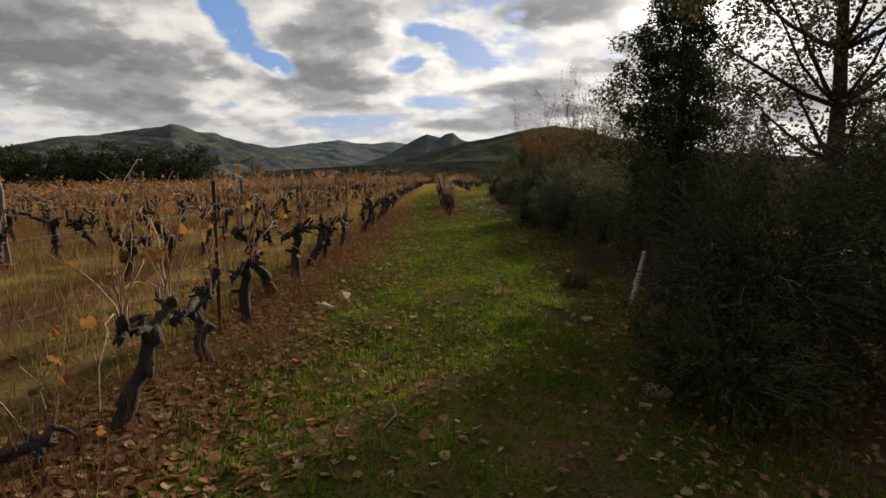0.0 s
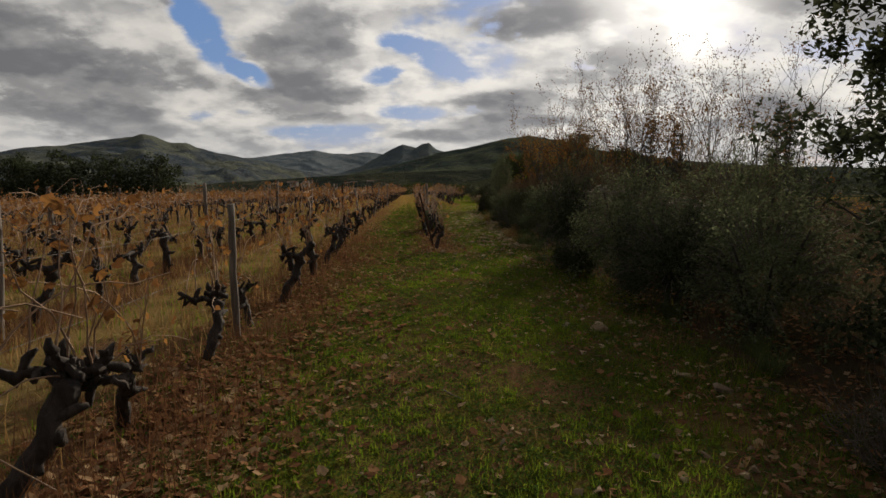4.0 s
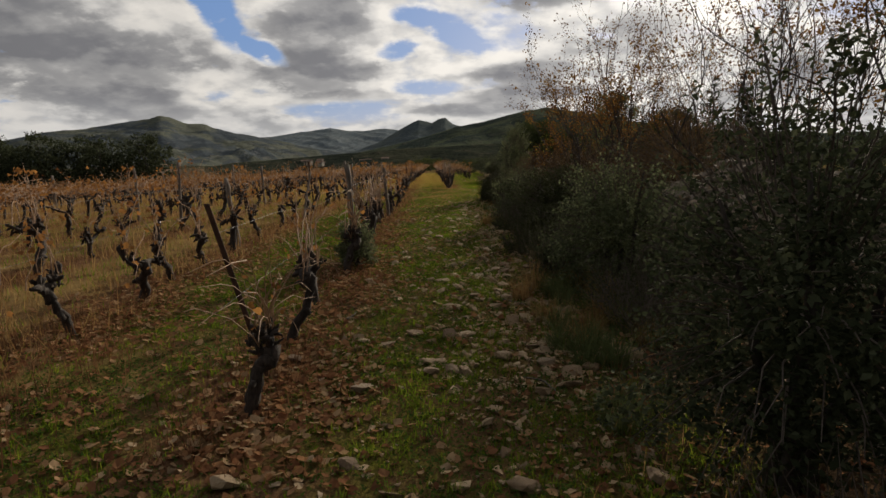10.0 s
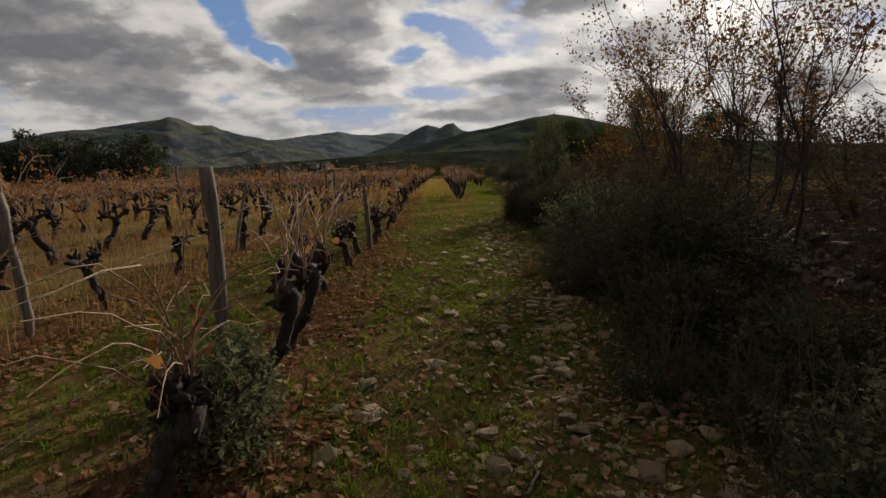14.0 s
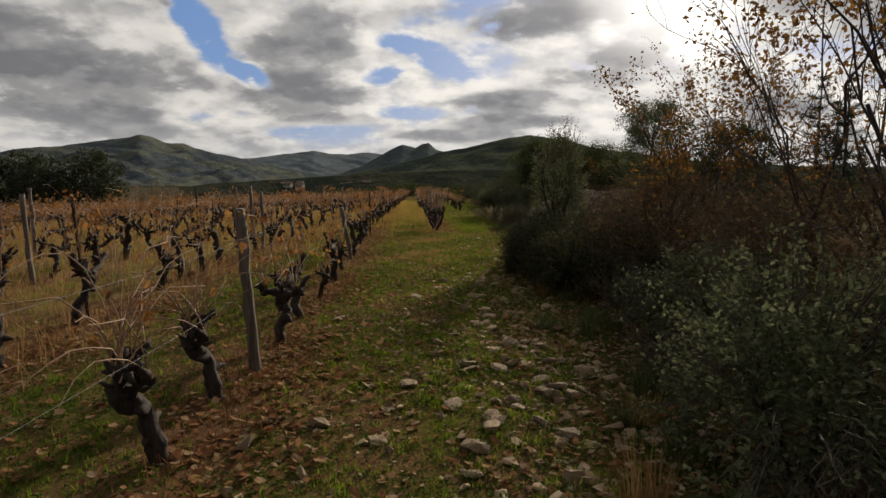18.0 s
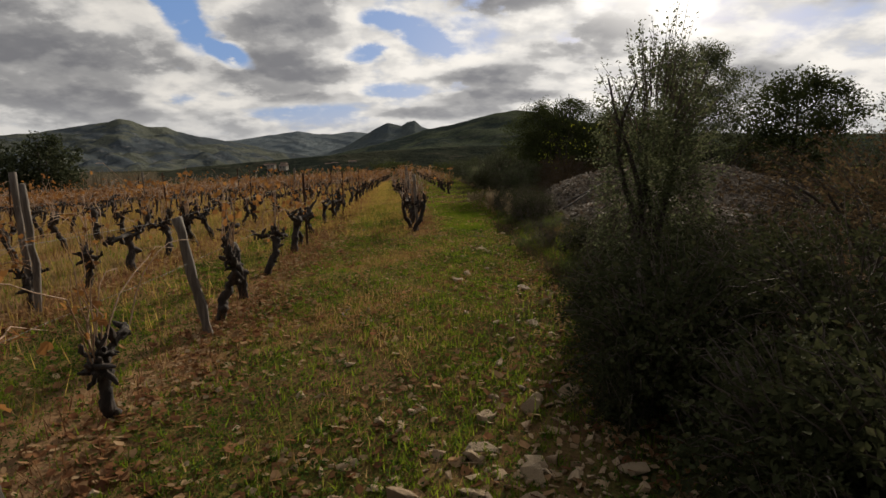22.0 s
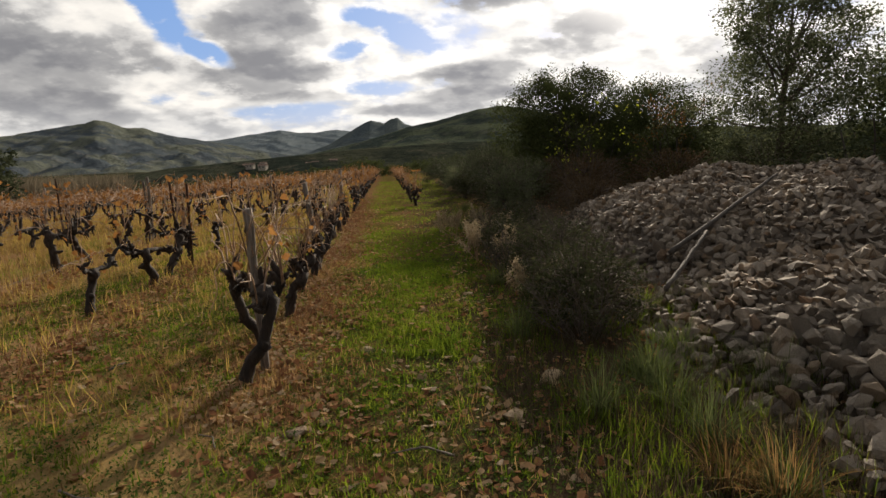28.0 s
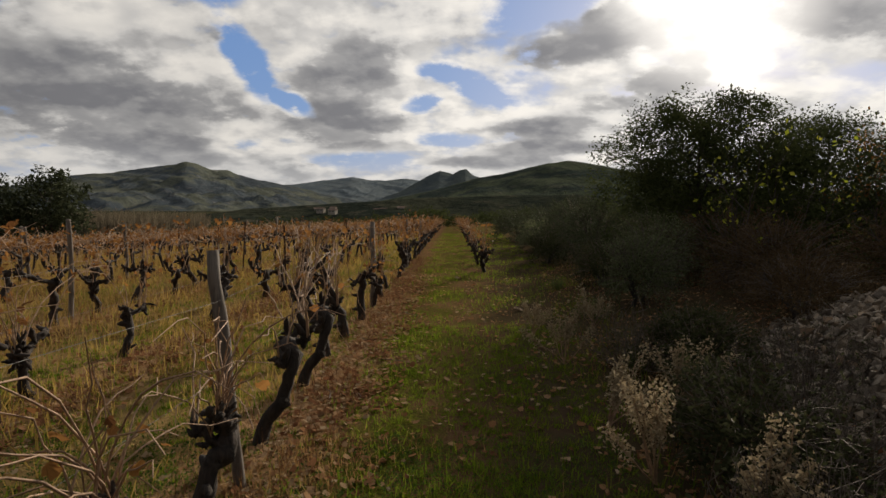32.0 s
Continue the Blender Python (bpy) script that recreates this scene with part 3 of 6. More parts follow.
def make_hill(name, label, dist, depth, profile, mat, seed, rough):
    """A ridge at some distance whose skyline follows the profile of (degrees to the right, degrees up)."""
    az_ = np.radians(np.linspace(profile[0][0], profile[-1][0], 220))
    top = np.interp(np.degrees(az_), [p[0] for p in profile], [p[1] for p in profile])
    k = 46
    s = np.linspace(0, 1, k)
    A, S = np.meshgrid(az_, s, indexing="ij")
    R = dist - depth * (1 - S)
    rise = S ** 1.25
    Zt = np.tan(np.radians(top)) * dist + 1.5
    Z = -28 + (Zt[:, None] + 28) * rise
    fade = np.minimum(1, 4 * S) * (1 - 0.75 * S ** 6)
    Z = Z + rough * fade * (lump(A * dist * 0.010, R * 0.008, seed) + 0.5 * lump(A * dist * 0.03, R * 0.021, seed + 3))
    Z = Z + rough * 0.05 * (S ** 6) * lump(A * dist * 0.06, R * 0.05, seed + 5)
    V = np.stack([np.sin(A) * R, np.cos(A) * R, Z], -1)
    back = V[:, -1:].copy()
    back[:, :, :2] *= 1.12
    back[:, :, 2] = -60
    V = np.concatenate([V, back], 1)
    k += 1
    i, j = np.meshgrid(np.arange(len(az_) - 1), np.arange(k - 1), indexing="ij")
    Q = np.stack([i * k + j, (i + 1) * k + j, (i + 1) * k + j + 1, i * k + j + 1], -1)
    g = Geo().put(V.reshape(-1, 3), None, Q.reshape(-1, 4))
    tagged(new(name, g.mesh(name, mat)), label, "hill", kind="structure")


make_ground()
# distance haze is mixed into the mountain's bluish scrub and rock colours
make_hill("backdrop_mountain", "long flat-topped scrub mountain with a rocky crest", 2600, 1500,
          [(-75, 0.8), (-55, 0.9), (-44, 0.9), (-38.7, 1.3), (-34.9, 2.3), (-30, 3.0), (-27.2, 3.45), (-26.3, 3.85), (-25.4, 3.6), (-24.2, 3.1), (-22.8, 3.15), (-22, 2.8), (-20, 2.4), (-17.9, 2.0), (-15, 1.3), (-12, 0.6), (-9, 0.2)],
          hill_material("hazed_mountain_scrub", (0.066, 0.080, 0.092, 1), (0.115, 0.125, 0.100, 1), (0.165, 0.165, 0.160, 1)), 1.0, 18)
# haze painted in: all three ridge colours are paled and blued
make_hill("backdrop_ridge", "scrub ridge far up the valley, haze painted into its colour", 4200, 1500,
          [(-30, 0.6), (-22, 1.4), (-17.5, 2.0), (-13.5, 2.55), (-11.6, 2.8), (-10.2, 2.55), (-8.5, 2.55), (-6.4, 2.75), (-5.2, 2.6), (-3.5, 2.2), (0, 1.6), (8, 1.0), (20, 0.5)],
          hill_material("hazed_ridge_scrub", (0.135, 0.163, 0.180, 1), (0.150, 0.175, 0.185, 1), (0.165, 0.185, 0.205, 1)), 4.0, 16)
# the haze before the twin hills is part of these colours
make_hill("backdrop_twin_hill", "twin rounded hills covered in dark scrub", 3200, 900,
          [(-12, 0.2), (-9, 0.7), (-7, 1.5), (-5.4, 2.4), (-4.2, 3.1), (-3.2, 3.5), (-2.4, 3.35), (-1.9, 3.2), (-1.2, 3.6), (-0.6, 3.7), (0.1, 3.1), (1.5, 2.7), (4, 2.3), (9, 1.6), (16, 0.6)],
          hill_material("hazed_twin_scrub", (0.084, 0.103, 0.111, 1), (0.105, 0.124, 0.121, 1), (0.130, 0.142, 0.149, 1)), 8.0, 11)
make_hill("backdrop_wooded_hill", "wooded hill rising beside the valley", 1500, 900,
          [(-13, -0.3), (-9, 0.5), (-5, 1.3), (-1, 2.3), (0.5, 2.85), (3, 3.2), (4.8, 3.7), (7, 4.2), (9, 4.4), (12, 4.0), (16, 3.1), (22, 2.2), (30, 1.6), (50, 1.2), (70, 0.6)],
          hill_material("wooded_scrub", (0.036, 0.047, 0.042, 1), (0.075, 0.088, 0.058, 1), (0.11, 0.105, 0.085, 1)), 12.0, 9)
make_hill("backdrop_low_woods", "low dark wooded rise behind the field", 620, 260,
          [(-24, -0.9), (-20, -0.3), (-14, 0.1), (-9, 0.5), (-5, 0.75), (-1, 0.9), (4, 1.1), (9, 1.2), (14, 1.0), (22, 0.8), (40, 0.6), (70, 0.4)],
          hill_material("low_woods", (0.025, 0.031, 0.025, 1), (0.048, 0.052, 0.036, 1), (0.105, 0.093, 0.067, 1)), 17.0, 3.5)


# ---------------- hedge plants ----------------
def crown_points(n, radii, clumps, shell=0.55, seed=0):
    """Points for leaves, gathered in clumps over a rounded uneven body that stands on z = 0."""
    r = np.random.default_rng(seed)
    radii = np.asarray(radii, float)
    d = r.normal(size=(clumps, 3))
    d[:, 2] = r.uniform(-1.0, 1.0, clumps)
    flat = np.sqrt(np.maximum(0.02, 1 - np.clip(d[:, 2], 0, 1) ** 2)) / (np.linalg.norm(d[:, :2], axis=1) + 1e-9)
    d[:, :2] *= flat[:, None]
    c = d * r.uniform(0.5, 1.0, (clumps, 1)) * (1 + 0.22 * r.normal(size=(clumps, 1)))
    size = r.uniform(0.12, 0.27, clumps)
    pick = r.integers(0, clumps, n)
    q = r.normal(size=(n, 3))
    q /= np.linalg.norm(q, axis=1)[:, None]
    p = c[pick] + q * (size[pick] * r.uniform(shell, 1.0, n) ** 0.6)[:, None]
    k = n // 4
    q = r.normal(size=(k, 3))
    p[:k] = q / np.linalg.norm(q, axis=1)[:, None] * r.uniform(0.2, 0.75, (k, 1))
    p = p * radii + np.array([0, 0, radii[2] * 0.92])
    p[:, 2] = np.abs(p[:, 2]) + 0.02
    return p


def sprays(n, radii, length, seed):
    """Thin shoots that stick out of a crown: start and end points."""
    r = np.random.default_rng(seed)
    d = r.normal(size=(n, 3))
    d[:, 2] = r.uniform(-0.8, 1.0, n)
    flat = np.sqrt(np.maximum(0.05, 1 - np.clip(d[:, 2], 0, 1) ** 2)) / (np.linalg.norm(d[:, :2], axis=1) + 1e-9)
    d[:, :2] *= flat[:, None]
    a = d * np.asarray(radii) * 0.55 + np.array([0, 0, radii[2] * 0.92])
    b = d * np.asarray(radii) * (0.85 + length * r.uniform(0.0, 1.0, (n, 1)) ** 1.5) + np.array([0, 0, radii[2] * 0.92])
    b[:, 2] += 0.12 * r.random(n)
    a[:, 2], b[:, 2] = np.maximum(a[:, 2], 0.05), np.maximum(b[:, 2], 0.08)
    return a, b


def make_shrub(name, label, x, y, radii, count, leaf, mat, seed, clumps=60, shoots=60, shoot=0.3, twig=M_twig, category="shrub"):
    global rng
    rng = np.random.default_rng(seed)
    base = new(name)
    base.location = (x, y, float(ground_z(x, y)) - 0.03)
    tagged(base, label, category)
    a, b = sprays(shoots, radii, shoot, seed + 1)
    for i in range(min(9, 4 + int(radii[2] * 2))):
        ang = rng.uniform(0, 2 * np.pi)
        e = np.array([math.cos(ang) * radii[0] * 0.55, math.sin(ang) * radii[1] * 0.55, radii[2] * rng.uniform(1.0, 1.6)])
        t = np.linspace(0, 1, 7)[:, None]
        pts = t * e + 0.08 * radii[2] * np.sin(t * 5 + i) * rng.normal(size=(1, 3)) * t
        pts[0] = (0.1 * math.cos(ang), 0.1 * math.sin(ang), 0)
        part("stem", Geo().tube(pts, np.linspace(0.035, 0.008, 7) * (0.6 + radii[2] * 0.5), 5, 0.15).mesh("stem", M_branch), base)
    tw = Geo()
    lp = []
    for p, q in zip(a, b):
        t = np.linspace(0, 1, 4)[:, None]
        pts = p + (q - p) * t + np.array([0, 0, 0.10]) * (t * (1 - t)) + 0.02 * rng.normal(size=(4, 3)) * t
        tw.tube(pts, np.linspace(0.006, 0.002, 4), 3, 0, False)
        m = rng.integers(14, 28)
        u = rng.uniform(0.25, 1.03, m)[:, None]
        lp.append(p + (q - p) * u + 0.55 * leaf * rng.normal(size=(m, 3)))
    part("brushwood", tw.mesh("brushwood", twig), base, "", "stuff")
    g = Geo()
    shape = TLEAF if leaf > 0.055 or x > 4.4 else LEAF
    leaves(g, crown_points(int(count * 0.6), np.asarray(radii) * 0.88, clumps, 0.35, seed + 2), leaf * 1.12, 0.7, shape)
    leaves(g, np.concatenate(lp), leaf * 0.95, 0.5, shape)
    part("crown", g.mesh("crown", mat, False), base, "", "stuff")
    return base


def grow(geo, tips, start, way, length, radius, depth, r, spread=0.6, rise=0.25, sides=5, own=None):
    """A branch that forks; its end points are gathered in tips."""
    k = 5
    pts = [np.array(start, float)]
    w = np.array(way, float)
    for i in range(k):
        w = w + r.normal(size=3) * 0.14 + np.array([0, 0, rise * 0.2])
        w /= np.linalg.norm(w)
        pts.append(pts[-1] + w * length / k)
    (own or geo).tube(pts, np.linspace(radius, radius * 0.6, k + 1), sides if depth > 1 else 3, 0.08, False)
    if depth <= 0:
        tips.extend(pts[1:])
        return
    for i in range(r.integers(2, 4)):
        q = pts[r.integers(2, k + 1)]
        d = w + r.normal(size=3) * spread
        d[2] += rise
        d /= np.linalg.norm(d)
        grow(geo, tips, q, d, length * r.uniform(0.55, 0.8), radius * 0.55, depth - 1, r, spread, rise, sides)
    if depth == 1:
        tips.extend(pts[3:])


def make_bare_tree(name, label, x, y, height, stems, seed, leaf_mat=None, leaf_count=0, leaf=0.05, spread=0.5, mat=M_branch, splay=0.3, depth=3, thick=0.032):
    """A thicket or tree of thin forking stems with few leaves left."""
    global rng
    rng = np.random.default_rng(seed)
    r = np.random.default_rng(seed)
    base = new(name)
    base.location = (x, y, float(ground_z(x, y)) - 0.03)
    tagged(base, label, "tree")
    tips, g = [], Geo()
    for i in range(stems):
        a = r.uniform(0, 2 * np.pi)
        s = np.array([math.cos(a), math.sin(a), 0]) * r.uniform(0.02, 0.12 + 0.05 * stems)
        w = np.array([math.cos(a) * splay, math.sin(a) * splay, 1.0])
        lone = Geo()
        grow(g, tips, s, w / np.linalg.norm(w), height * r.uniform(0.36, 0.5), thick * r.uniform(0.6, 1.1), depth, r, spread, 0.3, 5, lone)
        part("stem", lone.mesh("stem", mat), base)
    part("forkwork", g.mesh("forkwork", mat), base, "", "stuff")
    if leaf_mat and leaf_count:
        t = np.array(tips)
        p = t[r.integers(0, len(t), leaf_count)] + r.normal(size=(leaf_count, 3)) * leaf * 0.9
        g = Geo()
        leaves(g, p, leaf, -0.1)
        part("crown", g.mesh("crown", leaf_mat, False), base, "", "stuff")
    return base


def make_leafy_tree(name, label, x, y, height, radius, count, leaf, mat, seed, low=0.25, cone=0.0, clumps=110, bark=M_branch, gaps=0.3, lobe=0.26):
    """A trunk with limbs and a crown of leaf clumps with gaps."""
    global rng
    rng = np.random.default_rng(seed)
    r = np.random.default_rng(seed)
    base = new(name)
    base.location = (x, y, float(ground_z(x, y)) - 0.04)
    tagged(base, label, "tree")
    g = Geo()
    t = np.linspace(0, 1, 9)[:, None]
    trunk = np.concatenate([0.06 * height * 0.3 * np.sin(t * 4 + seed), 0.05 * height * 0.3 * np.cos(t * 3 + seed), t * height * 0.9], 1)
    trunk[:, :2] -= trunk[0, :2]
    g.tube(trunk, np.linspace(0.035, 0.006, 9) * height * 0.7, 8, 0.12)
    part("trunk", g.mesh("trunk", bark), base)
    cs, sz = [], []
    limbs = Geo()
    for i in range(clumps):
        h = low + (1 - low) * r.random() ** 0.9
        rad = radius * (np.sqrt(max(0.03, 1 - ((h - (low + 0.42 * (1 - low))) / (0.62 * (1 - low) + 0.001)) ** 2)) * (1 - cone) + cone * (1.12 - h))
        a = r.uniform(0, 2 * np.pi)
        q = rad * np.sqrt(r.uniform(0.15, 1.0)) * (1 + gaps * r.normal() * 0.4)
        c = np.array([math.cos(a) * q, math.sin(a) * q, h * height])
        cs.append(c)
        sz.append(r.uniform(0.5, 1.1) * radius * lobe)
        if i % 4 == 0:
            k = min(8, max(0, int(h * 8 * 0.85)))
            s = trunk[k]
            u = np.linspace(0, 1, 5)[:, None]
            limbs.tube(s + (c - s) * u + np.array([0, 0, -0.12]) * np.sin(u * np.pi) + 0.03 * r.normal(size=(5, 3)) * u, np.linspace(0.012, 0.003, 5) * height * 0.5, 4, 0.1, False)
    part("limbwork", limbs.mesh("limbwork", bark), base, "", "stuff")
    cs, sz = np.array(cs), np.array(sz)
    pick = r.integers(0, clumps, count)
    d = r.normal(size=(count, 3))
    d /= np.linalg.norm(d, axis=1)[:, None]
    p = cs[pick] + d * (sz[pick] * r.uniform(0.2, 1.15, count) ** 0.7)[:, None] * np.array([1, 1, 0.85])
    k = count // 4
    core = d[:k] * r.random((k, 1)) ** 0.4 * np.array([radius * 0.82, radius * 0.82, height * (1 - low) * 0.42])
    p[:k] = core + np.array([0, 0, height * (low + 0.45 * (1 - low))])
    p[:, 2] = np.maximum(p[:, 2], 0.1)
    gl = Geo()
    leaves(gl, p, leaf * (1.25 if leaf > 0.06 else 1.0), 0.6, TLEAF if leaf > 0.06 else LEAF)
    part("crown", gl.mesh("crown", mat, False), base, "", "stuff")
    return base


def make_pine(x, y, height, seed):
    global rng
    rng = np.random.default_rng(seed)
    r = np.random.default_rng(seed)
    base = new("pine_tree")
    base.location = (x, y, float(ground_z(x, y)) - 0.05)
    tagged(base, "young dark green pine with whorls of upswept branches", "tree", "pines behind the hedge")
    g = Geo().tube([(0, 0, z) for z in np.linspace(0, height, 8)], np.linspace(0.09, 0.012, 8), 7, 0.1)
    part("trunk", g.mesh("trunk", M_branch), base)
    gb, pos = Geo(), []
    h = height * 0.18
    while h < height * 0.985:
        span = 0.14 + (1 - h / height) * height * 0.27
        for i in range(r.integers(4, 7)):
            a = r.uniform(0, 2 * np.pi)
            l = span * r.uniform(0.65, 1.1)
            u = np.linspace(0, 1, 6)[:, None]
            pts = np.concatenate([math.cos(a) * l * u, math.sin(a) * l * u, h + 0.32 * l * u ** 1.6], 1)
            gb.tube(pts, np.linspace(0.018, 0.005, 6), 4, 0, False)
            m = int(90 * l) + 25
            t = r.uniform(0.25, 1.05, m)[:, None]
            pos.append(np.concatenate([math.cos(a) * l * t, math.sin(a) * l * t, h + 0.32 * l * t ** 1.6], 1) + r.normal(size=(m, 3)) * 0.05)
        h += height * r.uniform(0.045, 0.07)
    part("branchwork", gb.mesh("branchwork", M_branch), base, "", "stuff")
    gl = Geo()
    leaves(gl, np.concatenate(pos), 0.17, 0.9, TLEAF, 0.25)
    part("needles", gl.mesh("needles", M_pine, False), base, "", "stuff")


HOLM = "dense dark evergreen holm oak bush beside the track"
SAGE = "grey-green leafy evergreen shrub at the edge of the track"
HEATH = "low dark heath shrub at the foot of the hedge"
BRAM = "brown tangle of brambles and dead weeds"
# nearest first: x, y, radii, leaves, leaf size, leaf material, label
SHRUBS = [
    (2.2, 4.3, (0.78, 1.05, 0.90), 20000, 0.034, M_holm, HOLM),
    (3.5, 3.9, (1.1, 1.4, 1.15), 14000, 0.040, M_holm, HOLM),
    (1.75, 3.6, (0.55, 0.8, 0.35), 3000, 0.04, M_heath, HEATH),
    (3.9, 5.2, (1.3, 1.2, 0.85), 8000, 0.05, M_holm, HOLM),
    (2.65, 14.75, (0.85, 0.95, 0.95), 22000, 0.035, M_sage, SAGE),
    (2.05, 15.6, (0.4, 0.6, 0.30), 3500, 0.042, M_heath, HEATH),
    (3.5, 13.3, (0.9, 1.1, 1.02), 16000, 0.036, M_sage, SAGE),
    (3.5, 9.0, (1.0, 1.2, 0.9), 9000, 0.05, M_holm, HOLM),
    (6.5, 20.3, (1.3, 1.3, 1.0), 7000, 0.05, M_bramble, BRAM),
    (5.0, 25.2, (1.3, 1.6, 1.05), 8000, 0.05, M_bramble, BRAM),
    (5.8, 28.0, (1.4, 1.6, 1.05), 8000, 0.05, M_bramble, BRAM),
    (2.9, 11.6, (0.7, 0.9, 0.72), 10000, 0.036, M_sage, SAGE),
    (2.55, 12.9, (0.72, 0.8, 0.72), 13000, 0.036, M_holm, HOLM),
    (3.3, 27.0, (0.8, 1.0, 0.6), 7000, 0.04, M_holm, HOLM),
    (3.3, 35.2, (0.65, 1.2, 0.58), 7000, 0.038, M_heath, HEATH),
    (3.2, 33.2, (0.6, 0.9, 0.5), 5000, 0.038, M_heath, HEATH),
    (3.45, 36.5, (0.65, 0.9, 0.5), 5000, 0.038, M_heath, HEATH),
    (3.9, 39.0, (0.8, 1.0, 0.45), 5000, 0.038, M_heath, HEATH),
    (2.5, 18.0, (0.68, 0.75, 1.04), 19000, 0.036, M_holm, HOLM),
    (2.85, 22.0, (0.75, 0.9, 0.80), 13000, 0.040, M_sage, SAGE),
    (3.0, 24.4, (0.6, 0.8, 0.30), 5000, 0.042, M_heath, HEATH),
    (2.6, 22.9, (0.55, 0.7, 0.36), 6000, 0.04, M_sage, SAGE),
    (2.95, 26.6, (0.8, 1.1, 0.72), 9000, 0.042, M_heath, HEATH),
    (2.5, 28.5, (0.72, 0.85, 0.68), 12000, 0.036, M_sage, SAGE),
    (2.5, 25.2, (0.45, 0.7, 0.35), 3000, 0.04, M_heath, HEATH),
    (3.2, 30.7, (0.8, 0.8, 0.52), 7000, 0.04, M_sage, SAGE),
    (2.6, 33.8, (0.55, 0.9, 0.48), 5000, 0.04, M_heath, HEATH),
    (3.9, 33.5, (1.2, 1.6, 0.85), 9000, 0.045, M_bramble, BRAM),
    (4.4, 30.4, (1.2, 1.6, 0.85), 9000, 0.045, M_bramble, BRAM),
    (5.0, 37.0, (1.3, 1.7, 0.80), 8000, 0.045, M_bramble, BRAM),
    (3.42, 38.4, (0.66, 0.7, 1.44), 13000, 0.038, M_sage, SAGE),
    (2.55, 35.8, (0.62, 0.9, 0.5), 5000, 0.04, M_heath, HEATH),
    (3.6, 40.2, (0.7, 0.9, 0.30), 3500, 0.04, M_heath, HEATH),
    (3.55, 45.6, (0.5, 0.8, 0.36), 3500, 0.035, M_heath, HEATH),
    (3.75, 47.4, (0.6, 0.8, 0.40), 4000, 0.035, M_heath, HEATH),
    (3.6, 49.4, (0.5, 0.8, 0.32), 4000, 0.035, M_heath, HEATH),
    (4.1, 51.4, (0.5, 0.7, 0.30), 4000, 0.035, M_heath, HEATH),
    (4.55, 54.9, (0.62, 0.65, 0.62), 6000, 0.042, M_sage, SAGE),
    (-0.42, 23.6, (0.26, 0.45, 0.34), 1400, 0.04, M_sage, "green ivy growing over a vine stock in the row"),
    (5.4, 57.0, (0.8, 1.0, 0.75), 6000, 0.05, M_sage, SAGE),
    (6.6, 55.0, (1.1, 0.9, 0.7), 6000, 0.045, M_bramble, BRAM),
    (6.0, 53.2, (0.7, 1.0, 0.45), 4000, 0.04, M_bramble, BRAM),
    (8.6, 54.8, (1.2, 1.1, 0.75), 4500, 0.06, M_bramble, BRAM),
    (10.4, 53.6, (1.3, 1.1, 0.8), 4500, 0.06, M_heath, HEATH),
    (12.6, 51.6, (1.5, 1.6, 0.8), 4500, 0.07, M_bramble, BRAM),
    (7.0, 57.4, (1.3, 1.1, 0.8), 4500, 0.06, M_bramble, BRAM),
    (5.2, 61.5, (0.9, 1.6, 0.9), 6000, 0.06, M_holm, HOLM),
    (5.6, 66.0, (1.3, 2.2, 1.1), 6000, 0.07, M_holm, HOLM),
    (5.4, 72.0, (1.6, 3.0, 1.0), 6000, 0.08, M_holm, HOLM),
    (5.0, 80.0, (2.0, 4.0, 1.0), 6000, 0.10, M_holm, HOLM),
    (2.3, 35.5, (0.45, 0.7, 0.40), 5000, 0.034, M_heath, HEATH),
    (2.45, 34.3, (0.45, 0.6, 0.42), 5000, 0.034, M_heath, HEATH),
    (2.5, 36.8, (0.42, 0.6, 0.36), 4500, 0.034, M_heath, HEATH),
    (4.6, 57.5, (0.6, 1.0, 0.5), 5000, 0.045, M_heath, HEATH),
    (4.3, 63.5, (0.6, 1.4, 0.55), 4000, 0.05, M_heath, HEATH),
    (4.6, 69.0, (0.8, 2.0, 0.7), 4000, 0.07, M_sage, SAGE),
    (7.5, 72.0, (2.2, 3.5, 1.2), 5000, 0.10, M_holm, HOLM),
    (8.5, 84.0, (2.6, 4.5, 1.3), 5000, 0.12, M_holm, HOLM),
]
for i, (sx, sy, rad, cnt, lf, mt, lab) in enumerate(SHRUBS):
    make_shrub("shrub", lab, sx, sy, rad, cnt, lf, mt, 100 + i * 7, clumps=int(50 + 60 * rad[2] * rad[0]), shoots=int(90 + 190 * rad[2]))

make_leafy_tree("holm_oak", "upright dark holm oak beside the stone heap", 3.65, 10.1, 4.3, 1.1, 36000, 0.062, M_holm, 31, 0.03, 0.3, 210, M_branch, 0.7, 0.25)
make_leafy_tree("holm_oak", "dark holm oak leaning over the track with rusty leaves", 3.6, 5.8, 4.6, 1.35, 17000, 0.05, M_rusty_oak, 32, 0.3, 0.0, 120, M_branch, 0.7, 0.2)
make_leafy_tree("evergreen_oak", "broad round dark evergreen oak", 7.6, 60.5, 4.1, 2.4, 74000, 0.068, M_wood_green, 33, 0.0, 0.0, 260, M_branch, 0.3, 0.22)
make_leafy_tree("evergreen_oak", "broad round dark evergreen oak", 11.2, 61.5, 3.9, 2.6, 50000, 0.075, M_wood_green, 34, 0.0, 0.0, 200, M_branch, 0.3, 0.22)
make_leafy_tree("olive_tree", "airy grey-green tree behind the stone heap", 11.6, 55.0, 5.4, 2.0, 46000, 0.07, M_sage, 35, 0.12, 0.0, 190, M_twig, 0.5, 0.24)
